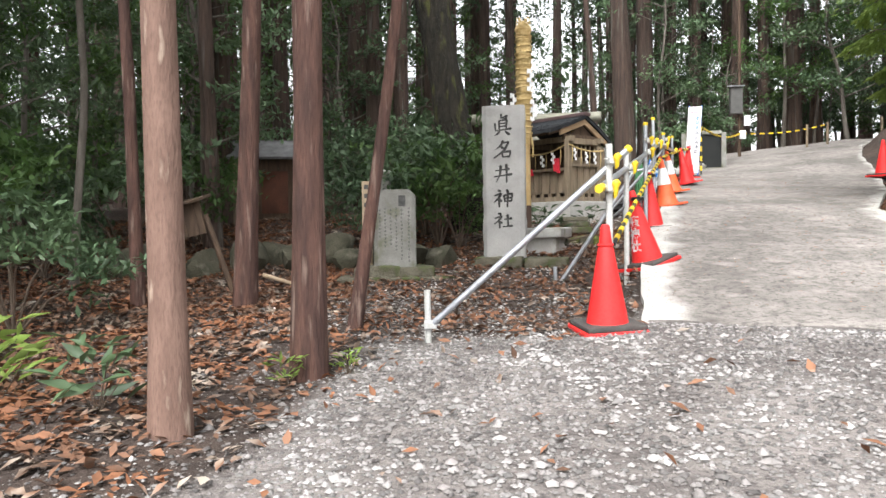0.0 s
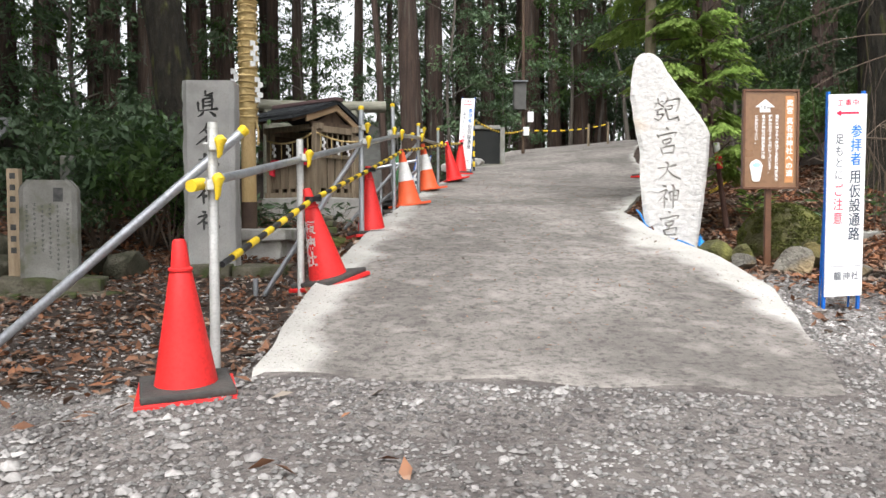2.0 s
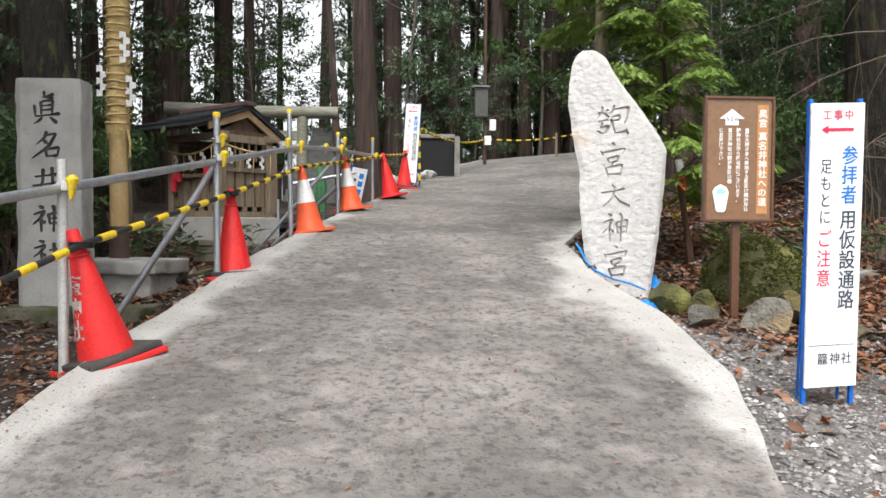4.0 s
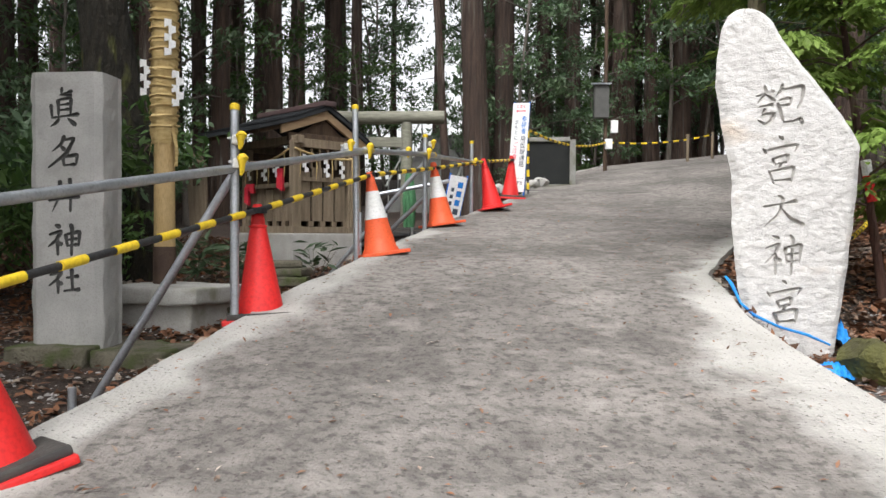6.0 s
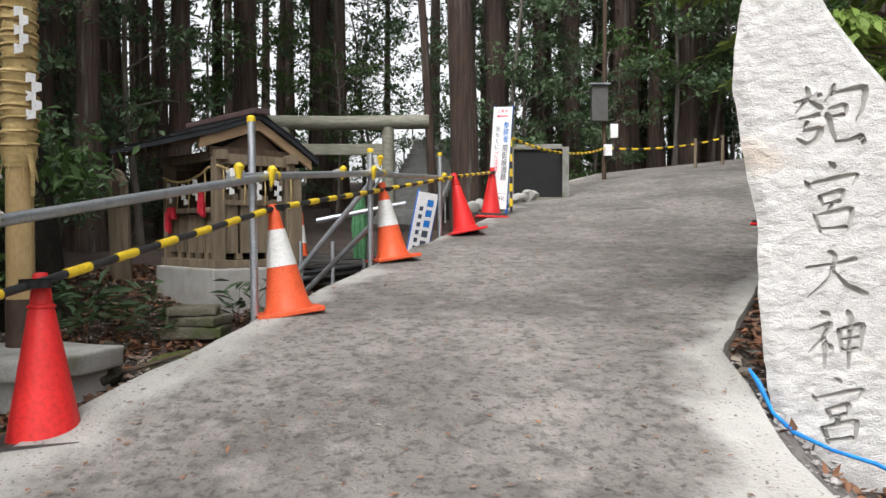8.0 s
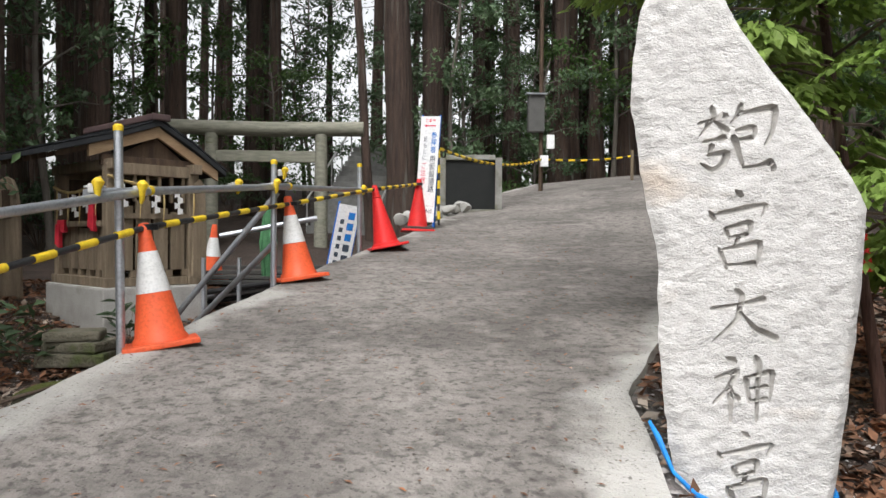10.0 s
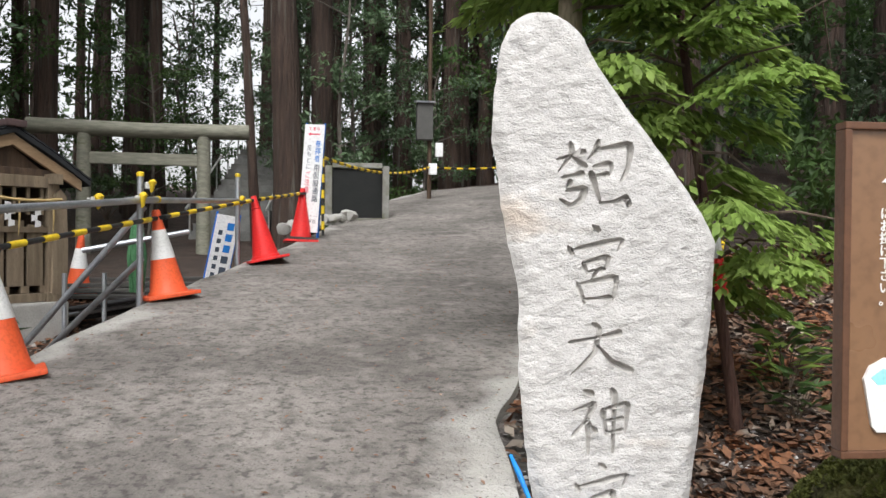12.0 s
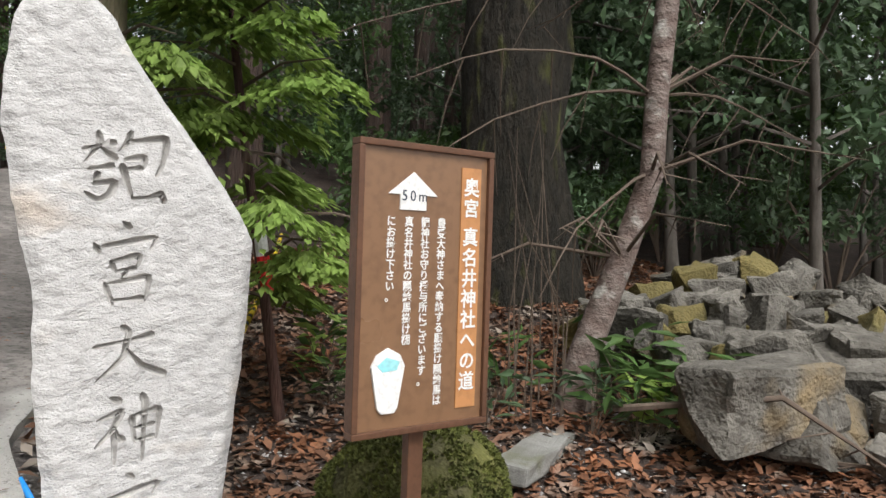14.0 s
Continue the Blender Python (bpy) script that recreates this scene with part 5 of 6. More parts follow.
works_sign(pose(4.17, 16.02, float(road_z(16.0)) - 0.04, -2, 3, -26), "white works sign standing at the railing's end")
t = thing("leaning_sign", "white and blue works sign leaning against the railing", "sign board", m=pose(3.12, 15.2, land_at(3.12, 15.2), 12, 9, 15))
part("sheet", Shape().box((0, 0, 0.45), (0.25, 0.012, 0.95)), M_SIGNWHITE, t, bevel=0.002)
for k in range(6):
    part("lettering_bar", Shape().box((0.045, -0.008, 0.80 - 0.13 * k), (0.075, 0.004, 0.085)), M_INKBLUE if k < 3 else M_INKDARK, t)
    part("lettering_bar", Shape().box((-0.055, -0.008, 0.72 - 0.1 * k), (0.045, 0.004, 0.055)), M_INKDARK, t)
for s in (-1, 1):
    part("leg", Shape().box((s * 0.127, 0.018, 0.44), (0.022, 0.022, 1.02)), M_BLUE, t, bevel=0.003)

# ---- straw-bound mast ----
mx, my = 0.73, 10.75
t = thing("straw_bound_mast", "bamboo mast bound in straw with white paper streamers", "sacred mast", m=pose(mx, my, 0))
part("foot_sleeve", Shape().tube([(0, 0, 0.5), (0, 0, 0.98)], 0.098, 20), M_MASTFOOT, t, smooth=40)
part("pole", Shape().tube([(0, 0, 0.98), (0, 0, 1.5), (0, 0, 2.2), (0, 0, 3.4)], [0.092, 0.09, 0.086, 0.08], 20, wobble=0.03), M_MAST, t, smooth=40)
wrap = [(0.096, 1.88), (0.105, 1.92), (0.118, 2.0)]
for k in range(18):
    z = 2.02 + k * 0.082
    wrap += [(0.118 + 0.006 * math.sin(k * 2.3), z), (0.102, z + 0.045)]
wrap += [(0.11, 3.50), (0.13, 3.54), (0.085, 3.62), (0.03, 3.66)]
part("straw_wrap", Shape().tube([(0, 0, z) for r, z in wrap], [r for r, z in wrap], 22, wobble=0.1), M_STRAW, t, smooth=50)
for k in range(18):
    z = 2.04 + k * 0.083
    rp = Shape().tube([(0.122 * math.cos(a), 0.122 * math.sin(a), z + 0.012 * math.sin(a + k)) for a in [i * 2 * math.pi / 18 for i in range(19)]], 0.010, 6, wobble=0.2, seed=k)
    part("straw_rope", rp, M_STRAW, t, smooth=60)
fr = Shape()
for k in range(70):
    a = k * 0.9
    z = 1.78 + 1.6 * (k % 9) / 9
    fr.tube([(0.1 * math.cos(a), 0.1 * math.sin(a), z + 0.14), (0.125 * math.cos(a), 0.125 * math.sin(a), z)], [0.004, 0.0012], 3)
for k in range(26):
    fr.tube([(0.06 * math.cos(k), -0.1 + 0.02 * math.sin(k * 3), 3.58), (0.1 * math.cos(k * 1.3), -0.13, 3.66 + 0.04 * math.sin(k)), (0.12 * math.cos(k * 1.7), -0.14, 3.5)], [0.005, 0.004, 0.0012], 3)
for k in range(16):
    fr.tube([(0.10 + 0.01 * math.cos(k), -0.05 + 0.02 * math.sin(k), 1.98), (0.13, -0.06 + 0.02 * math.cos(k), 1.85), (0.125 + 0.015 * math.sin(k), -0.06, 1.68)], [0.007, 0.009, 0.002], 4)
part("straw_ends", fr, M_STRAW, t)


def streamer(w=0.055, n=4):
    """A folded zigzag paper streamer, hanging from its top."""
    right, left = [], []
    for k in range(n):
        o = 0.3 * w * (1 if k % 2 else -1)
        right += [(o + w / 2, -k * w - 0.01), (o + w / 2, -(k + 1) * w)]
        left += [(o - w / 2, -k * w), (o - w / 2, -(k + 1) * w - 0.01)]
    sh = Shape().prism(right + left[::-1], -0.0015, 0.0015)
    return sh


for dx, dy, z, rz in ((-0.15, -0.05, 2.62, -10), (0.14, -0.06, 2.52, 15), (0.1, -0.13, 2.95, 0)):
    o = part("paper_streamer", streamer(0.062, 5), M_PAPER, t)
    o.matrix_basis = pose(dx, dy, z, 0, 0, rz)
block_row("mast_base", "two-tier concrete block base of the mast", pose(0.86, 10.6, 0, 0, 0, -16), [(0, 0, 0.58, 0.95, 0.75, 0.14), (0, 0, 0.36, 0.8, 0.62, 0.36)], M_CONCRETE)

# ---- small shrine hut ----
MS = pose(1.31, 13.25, 0, 0, 0, -44.5)     # x along the ridge towards the gable, -y to the front
t = thing("small_shrine", "small weathered wooden shrine hut with dark gabled roof and straw rope", "shrine hut", m=MS)
X0, X1, Y0, Y1 = -0.55, 0.5, -0.29, 0.47
part("plinth", Shape().box((-0.02, 0.09, 0.82), (1.26, 0.98, 0.56)), M_CONCRETE, t, bevel=0.02)
for x in (X0, X1):
    for y in (Y0, Y1):
        part("post", Shape().box((x, y, 1.64), (0.1, 0.1, 1.06)), M_WOOD_OLD, t, bevel=0.008)
for y in (Y0, Y1):
    part("sill_beam", Shape().box((-0.025, y, 1.14), (1.2, 0.13, 0.08)), M_WOOD_OLD, t, bevel=0.005)
    part("tie_beam", Shape().box((-0.03, y, 2.16), (1.3, 0.09, 0.09)), M_WOOD_OLD, t, bevel=0.006)
for x in (X0, X1):
    part("side_sill", Shape().box((x, 0.09, 1.14), (0.12, 0.62, 0.07)), M_WOOD_OLD, t, bevel=0.005)
    part("cross_beam", Shape().box((x, 0.09, 2.13), (0.09, 0.66, 0.1)), M_WOOD_OLD, t, bevel=0.006)
for k in range(5):
    h = 0.40 + 0.03 * math.sin(k * 2.2)
    part("front_board", Shape().box((X0 + 0.14 + 0.193 * k, Y0, 1.24 + h / 2), (0.165, 0.03, h)), M_WOOD_OLD, t, bevel=0.004)
    part("foot_block", Shape().box((X0 + 0.24 + 0.193 * k, Y0 + 0.01, 1.21), (0.08, 0.04, 0.06)), M_WOOD_OLD, t)
part("front_rail", Shape().box((-0.025, Y0 - 0.035, 1.65), (0.95, 0.06, 0.05)), M_WOOD_OLD, t, bevel=0.004)
for k in range(4):
    h = 0.57 + 0.05 * math.sin(k * 1.7)
    part("side_board", Shape().box((X1, Y0 + 0.13 + 0.163 * k, 1.24 + h / 2), (0.03, 0.135, h)), M_WOOD_OLD, t, bevel=0.004)
    part("foot_block", Shape().box((X1 - 0.01, Y0 + 0.21 + 0.163 * k, 1.21), (0.04, 0.07, 0.06)), M_WOOD_OLD, t)
for k in range(6):
    part("lattice_bar", Shape().box((X1, Y0 + 0.1 + 0.115 * k, 1.98), (0.025, 0.028, 0.26)), M_WOOD_OLD, t)
part("side_rail", Shape().box((X1 + 0.03, 0.09, 1.72), (0.03, 0.66, 0.05)), M_WOOD_OLD, t, bevel=0.004)
part("end_plank", Shape().prism([(0.44, 1.16), (0.58, 1.16), (0.585, 1.6), (0.565, 2.02), (0.51, 2.08), (0.455, 2.02), (0.45, 1.5)], 0, 0.03), M_WOOD_OLD, t, "pale plank with a pointed head", bevel=0.004).matrix_basis = pose(X1 + 0.08, 0.0, 0, 0, 0, 90)
# inside of the hut in M_WOOD_DARK: its shade is put into the colour
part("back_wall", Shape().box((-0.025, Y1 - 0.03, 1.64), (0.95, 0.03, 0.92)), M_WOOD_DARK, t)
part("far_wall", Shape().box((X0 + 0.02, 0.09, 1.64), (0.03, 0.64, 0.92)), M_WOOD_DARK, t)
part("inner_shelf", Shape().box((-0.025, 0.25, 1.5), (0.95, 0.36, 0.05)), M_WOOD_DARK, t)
ROOF = [(-0.76, 2.285), (-0.30, 2.42), (0.15, 2.585), (0.48, 2.40), (0.82, 2.17)]
lower = [(y, z - 0.05) for y, z in ROOF]
roof = Shape().prism(ROOF + lower[::-1], -0.92, 0.53)
roof.v = [(y, x, z) for x, y, z in roof.v]
part("roof", roof, M_ROOF, t, "dark shingled roof", bevel=0.008)
for (y0, z0), (y1, z1), rows in ((ROOF[0], ROOF[1], 5), (ROOF[1], ROOF[2], 5), (ROOF[3], ROOF[2], 4), (ROOF[4], ROOF[3], 4)):
    tilt = math.degrees(math.atan2(z1 - z0, y1 - y0)) if y1 > y0 else -math.degrees(math.atan2(z1 - z0, y0 - y1))
    for k in range(rows):
        f = (k + 0.5) / rows
        part("shingle_course", Shape().box((-0.195, y0 + (y1 - y0) * f, z0 + (z1 - z0) * f + 0.012), (1.46, 0.11, 0.012), rx=tilt - (3 if y1 > y0 else -3)), M_ROOF, t)
part("ridge_cap", Shape().box((-0.19, 0.15, 2.61), (1.5, 0.17, 0.06)), mat("rusty_ridge", (0.10, 0.062, 0.06), (0.075, 0.05, 0.05), 6, 0.7, 0.2, 60), t, bevel=0.012)
for (y0, z0), (y1, z1) in (((-0.47, 2.27), (0.16, 2.49)), ((0.75, 2.13), (0.14, 2.49))):
    board = Shape().prism([(y0, z0 + 0.045), (y1, z1 + 0.045), (y1, z1 - 0.055), (y0, z0 - 0.055)], 0.46, 0.5)
    board.v = [(y, x, z) for x, y, z in board.v]
    part("bargeboard", board, mat("pale_barge_wood", (0.36, 0.25, 0.15), (0.27, 0.18, 0.105), 3, 0.8, 0.4, 45, stretch=(5, 0.8, 5)), t, "pale brown bargeboard", bevel=0.004)
# gable and rafters also take the dark wood, for the shade under the eaves
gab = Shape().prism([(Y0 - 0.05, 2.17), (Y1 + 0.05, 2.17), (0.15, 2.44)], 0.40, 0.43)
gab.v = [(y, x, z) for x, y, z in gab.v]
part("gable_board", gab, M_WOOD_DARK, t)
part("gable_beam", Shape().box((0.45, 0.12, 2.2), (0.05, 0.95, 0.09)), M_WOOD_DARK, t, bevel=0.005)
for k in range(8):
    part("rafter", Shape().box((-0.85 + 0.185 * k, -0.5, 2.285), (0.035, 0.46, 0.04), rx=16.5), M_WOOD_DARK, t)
for a, b, dip in (((X0, Y0 - 0.07, 2.0), (X1 - 0.03, Y0 - 0.07, 2.05), 0.09), ((X1 + 0.07, Y0 - 0.05, 2.06), (X1 + 0.09, Y1 + 0.05, 1.99), 0.05)):
    rope = [Vector(a).lerp(Vector(b), i / 12) - Vector((0, 0, dip * 4 * (i / 12) * (1 - i / 12))) for i in range(13)]
    part("straw_rope", Shape().tube(rope, [0.012 + 0.004 * (i % 2) for i in range(13)], 8, wobble=0.4), M_STRAW, t, smooth=60)
    for i in (2, 6, 9):
        o = part("paper_streamer", streamer(0.05, 4), M_PAPER, t)
        o.matrix_basis = pose(*(rope[i] + Vector((0.012, -0.012, -0.02))), 0, 0, 4 * i if abs(a[1] - b[1]) < 0.1 else 90)
    for i in (1, 4, 7, 11):
        p = rope[i] + Vector((0.008, -0.008, 0))
        part("straw_tassel", Shape().tube([p, p + Vector((0.01, 0, -0.14)), p + Vector((-0.005, 0, -0.3))], [0.006, 0.009, 0.002], 5), M_STRAW, t)
for x, z, w, h, lb in ((-0.36, 1.64, 0.2, 0.1, "folded red cloth on the rail"), (-0.44, 1.55, 0.11, 0.2, "red cloth hanging over the rail"), (0.30, 1.72, 0.14, 0.24, "bright red cloth hung by the post")):
    cl = Shape()
    fold = [(w * (i / 8 - 0.5), 0.014 * math.sin(i * 2.1)) for i in range(9)]
    cl.add([(x + a, Y0 - 0.075 + b, z + h / 2) for a, b in fold] + [(x + a * 1.15 + 0.01, Y0 - 0.08 + b * 1.5, z - h / 2 - 0.02 * math.sin(a * 30)) for a, b in fold] + [(x + a, Y0 - 0.068 + b, z + h / 2) for a, b in fold] + [(x + a * 1.15 + 0.01, Y0 - 0.072 + b * 1.5, z - h / 2 - 0.02 * math.sin(a * 30)) for a, b in fold], [(i, i + 1, i + 10, i + 9) for i in range(8)] + [(i + 18, i + 27, i + 28, i + 19) for i in range(8)] + [(i, i + 18, i + 19, i + 1) for i in range(8)] + [(i + 9, i + 10, i + 28, i + 27) for i in range(8)])
    part("red_cloth", cl, M_REDCLOTH, t, lb, smooth=60)
t = thing("wooden_tablet", "pale round-headed wooden tablet standing behind the hut", "wooden tablet", m=pose(-0.1, 14.1, land_at(-0.1, 14.1) - 0.12, 0, -3, -20))
part("board", Shape().prism([(-0.13, -0.05), (0.13, -0.05), (0.15, 1.0), (0.13, 1.25), (0.07, 1.36), (0.0, 1.39), (-0.07, 1.36), (-0.13, 1.25), (-0.15, 1.0)], -0.02, 0.02), M_WOOD_OLD, t, bevel=0.004)
part("inset_panel", Shape().box((0, -0.024, 1.1), (0.11, 0.006, 0.3)), M_WOOD_DARK, t)
t = thing("flat_stone_pile", "dark flat stones piled before the hut", "stone pile", m=pose(1.52, 11.95, land_at(1.52, 11.95)))
for x, y, z, w, d, h, rz in ((0, 0, 0.06, 0.5, 0.4, 0.1, 5), (0.02, 0.01, 0.155, 0.44, 0.36, 0.08, -8), (-0.02, 0, 0.235, 0.4, 0.33, 0.07, 12)):
    part("stone", Shape().box((x, y, z), (w, d, h), rz=rz), M_BASESTONE, t, bevel=0.02)

# ---- torii ----
t = thing("torii_gate", "plain weathered wooden torii gate", "torii", m=pose(0.85, 22.45, 1.25, 0, 0, 2))
for x in (-1.15, 1.15):
    part("pillar", Shape().tube([(x, 0, -0.1), (x, 0, 1.2), (x, 0, 2.5)], [0.15, 0.14, 0.13], 18, wobble=0.04), M_WOOD_GREY, t, smooth=40)
part("lintel", Shape().tube([(-2.2, 0, 2.63), (0, 0, 2.6), (2.05, 0, 2.63)], 0.155, 16, wobble=0.03), M_WOOD_GREY, t, smooth=40)
part("tie_beam", Shape().box((0, 0, 2.02), (2.2, 0.12, 0.24)), M_WOOD_GREY, t, bevel=0.02)

# stairs behind it
t = thing("stone_stairs", "grey stone stairs climbing towards the light with white rail", "stairs", m=pose(2.2, 25.0, land_at(2.2, 25.0), 0, 0, -8))
for k in range(15):
    part("step", Shape().box((0, 0.36 * k, 0.09 + 0.18 * k - 0.3), (1.7, 0.42, 0.8)), M_STEP, t, bevel=0.012)
for s in (-0.95, 0.95):
    part("handrail", Shape().tube([(s, -0.1, 0.7), (s, 5.2, 3.4)], 0.03, 8), M_STEEL_PALE, t, smooth=40)
    for k in range(5):
        part("rail_post", Shape().tube([(s, 0.2 + 1.2 * k, 0.1 + 0.6 * k - 0.3), (s, 0.2 + 1.2 * k, 0.85 + 0.61 * k)], 0.022, 8), M_STEEL_PALE, t, smooth=40)

# ---- notice board, lamp post, chain rope ----
t = thing("notice_board", "black notice panel in a grey stone frame beside the road", "notice board", m=pose(4.93, 18.35, 1.95, 0, 0, -6))
part("panel", Shape().box((0, 0, 0.46), (0.8, 0.05, 0.78)), M_BLACKBOARD, t)
for x in (-0.45, 0.45):
    part("frame_post", Shape().box((x, 0, 0.42), (0.11, 0.14, 0.95)), M_STONE_OLD, t, bevel=0.01)
part("frame_top", Shape().box((0, 0, 0.9), (0.79, 0.14, 0.08)), M_STONE_OLD, t, bevel=0.01)
part("frame_sill", Shape().box((0, 0, 0.03), (0.79, 0.14, 0.08)), M_STONE_OLD, t, bevel=0.01)
zz = land_at(6.5, 21.3)
t = thing("equipment_pole", "dark pole with a grey metal cabinet and white boxes", "utility pole", m=pose(6.5, 21.2, zz))
part("pole", Shape().tube([(0, 0, -0.2), (0, 0, 4.6)], [0.045, 0.04], 12), M_WOOD_DARK, t, smooth=40)
part("cabinet", Shape().box((-0.12, -0.1, 1.55), (0.32, 0.2, 0.72)), M_GREYBOX, t, "grey metal cabinet", bevel=0.01)
part("cabinet_roof", Shape().box((-0.12, -0.12, 1.94), (0.4, 0.28, 0.03), rx=8), M_STEEL, t)
part("white_box", Shape().box((0.17, -0.12, 1.0), (0.15, 0.1, 0.27)), M_SIGNWHITE, t, bevel=0.01)
part("white_box", Shape().box((0.05, -0.12, 0.62), (0.16, 0.08, 0.22)), M_SIGNWHITE, t, bevel=0.01)


def striped_rope(pts, label, name="striped_rope"):
    t = thing(name, label, "rope", "striped ropes")
    part("rope", Shape().tube(pts, 0.017, 7), M_BLACKPL, t)
    path = [Vector(p) for p in pts]
    for a, b in zip(path, path[1:]):
        n = max(1, int((b - a).length / 0.2))
        for k in range(n):
            part("yellow_mark", Shape().tube([a.lerp(b, (k + 0.1) / n), a.lerp(b, (k + 0.62) / n)], 0.022, 7), M_YELLOW, t)
    return t


def sag(a, b, drop, n=10):
    a, b = Vector(a), Vector(b)
    return [a.lerp(b, i / n) - Vector((0, 0, drop * 4 * (i / n) * (1 - i / n))) for i in range(n + 1)]


pole_at = (6.5, 21.1, zz + 0.66)
striped_rope(sag((4.36, 16.0, 2.72), pole_at, 0.16), "yellow and black rope drawn across the road end")
striped_rope(sag(pole_at, (9.3, 22.6, land_at(9.3, 22.6) + 0.62), 0.1), "yellow and black rope drawn along the verge")
striped_rope([(4.36, 16.0, 2.72), (4.37, 16.0, 1.72)], "yellow and black rope hanging down by the sign")
for x, y in ((8.6, 22.2), (9.3, 22.6), (11.2, 23.6)):
    solo("rope_post", Shape().tube([(0, 0, -0.1), (0, 0, 0.68)], 0.035, 10), M_WOOD_OLD, "short wooden post holding a rope", "rope post", "rope posts", m=pose(x, y, land_at(x, y)), smooth=40)

# ---- little roofed shrine far to the side, tilted board ----
t = thing("side_shrine", "small brown shrine with a pale metal roof in the shade", "shrine hut", m=pose(-4.2, 14.0, land_at(-4.2, 14.0) - 0.25, 0, 0, 12))
part("body", Shape().box((0, 0, 0.75), (1.0, 0.8, 1.3)), M_WOOD_DARK, t, bevel=0.01)
part("door", Shape().box((0.1, -0.41, 0.7), (0.5, 0.03, 0.8)), mat("red_brown_wood", (0.12, 0.045, 0.027), (0.08, 0.035, 0.022), 4, 0.8, 0.2, 50), t)
for s in (-1, 1):
    part("roof_slope", Shape().box((0, s * 0.32, 1.52), (1.5, 0.8, 0.05), rx=-s * 28), mat("pale_metal_roof", (0.2, 0.2, 0.2), (0.12, 0.12, 0.12), 5, 0.6, 0.1, 50), t)
for x in (-0.6, 0.6):
    part("post", Shape().box((x, -0.6, 0.6), (0.09, 0.09, 1.3)), M_WOOD_OLD, t)
t = thing("roofed_board", "tilted small wooden board with a little roof on a leaning post", "notice board", m=pose(-2.35, 7.35, land_at(-2.35, 7.35)))
part("post", Shape().tube([(0, 0, -0.1), (-0.22, 0, 0.55), (-0.33, 0, 0.85)], 0.03, 8), M_WOOD_DARK, t, smooth=40)
part("board", Shape().box((-0.55, -0.02, 0.78), (0.42, 0.04, 0.36), ry=-14), M_WOOD_DARK, t, bevel=0.005)
part("board_roof", Shape().box((-0.57, -0.02, 0.98), (0.56, 0.24, 0.03), ry=-14, rx=12), M_WOOD_DARK, t, bevel=0.005)
for k in range(3):
    part("batten", Shape().box((-0.68 + 0.13 * k, -0.05, 0.745 + 0.033 * k), (0.02, 0.02, 0.32), ry=-14), M_WOOD_DARK, t)
solo("fallen_pole", Shape().tube([(0, 0, 0), (0.5, 0.1, -0.16)], 0.022, 8), M_WOOD_STAKE, "pale fallen pole leaning among thin trees", "pole", m=pose(-2.0, 7.2, land_at(-2.0, 7.2) + 0.22), smooth=40)
solo("old_stone_post", Shape().box((0, 0, 0.6), (0.14, 0.14, 1.3)), M_STONE_OLD, "dark old stone post behind the stele", "stone post", m=pose(-1.25, 10.3, land_at(-1.25, 10.3)), bevel=0.015)

# ---- stones ----


def rock(name, x, y, z, size, material, label, seed, cuts=7, category="rock", group="", turn=0.0, sub=3):
    bm = bmesh.new()
    bmesh.ops.create_icosphere(bm, subdivisions=sub, radius=0.5)
    rs = random.Random(seed)
    planes = [(Vector((rs.gauss(0, 1), rs.gauss(0, 1), rs.gauss(0, 0.8))).normalized(), rs.uniform(0.2, 0.38) if cuts > 4 else rs.uniform(0.36, 0.45)) for _ in range(cuts)]
    for v in bm.verts:
        for nrm, d in planes:
            e = v.co.dot(nrm) - d
            if e > 0:
                v.co -= nrm * e
        v.co *= 1 + 0.06 * noise.noise(v.co * 4 + Vector((seed, 0, 0))) + 0.03 * noise.noise(v.co * 13 + Vector((0, seed, 0)))
        v.co.x, v.co.y, v.co.z = v.co.x * size[0] * 1.25, v.co.y * size[1] * 1.25, v.co.z * size[2] * 1.25
    me = bpy.data.meshes.new(name)
    bm.to_mesh(me)
    bm.free()
    me.shade_smooth()
    me.set_sharp_from_angle(angle=radians(28))
    return solo(name, me, material, label, category, group, m=pose(x, y, z, rs.uniform(-12, 12), rs.uniform(-12, 12), turn))


boulder = rock("mossy_boulder", 6.5, 8.6, 0.53, (0.7, 0.66, 0.62), M_MOSSROCK, "round boulder covered with yellow-green moss", 3, 2, "boulder")
tufts, ways = [], []
for p in boulder.data.polygons:
    if p.normal.z < -0.25:
        continue
    corner = [boulder.data.vertices[i].co for i in p.vertices]
    for k in range(max(4, int(p.area * 9000))):
        w = RNG.dirichlet([1.0] * len(corner))
        q = sum((c * float(f) for c, f in zip(corner, w)), Vector())
        if noise.noise(q * 7) + 0.6 * noise.noise(q * 19) > -0.12:
            tufts.append(q + p.normal * 0.006)
            ways.append(p.normal.copy())
part("moss", leaf_mesh("moss", np.array(tufts), 0.03, M_MOSS, 0.5, 0.3, 0.0, 0.7, np.array(ways)), None, boulder, "tufted yellow-green moss")
rock("edge_stone", 6.02, 7.62, 0.33, (0.42, 0.34, 0.34), M_ROCK, "angular brown stone beside the sign post", 11, group="stones by the sign")
rock("edge_stone", 6.32, 7.7, 0.42, (0.28, 0.24, 0.22), M_ROCKMOSS, "pale yellowish stone beside the boulder", 12, group="stones by the sign")
rock("edge_stone", 5.62, 7.72, 0.36, (0.34, 0.2, 0.14), M_ROCK, "flat stone lying in leaf litter", 13, group="stones by the sign", turn=30)
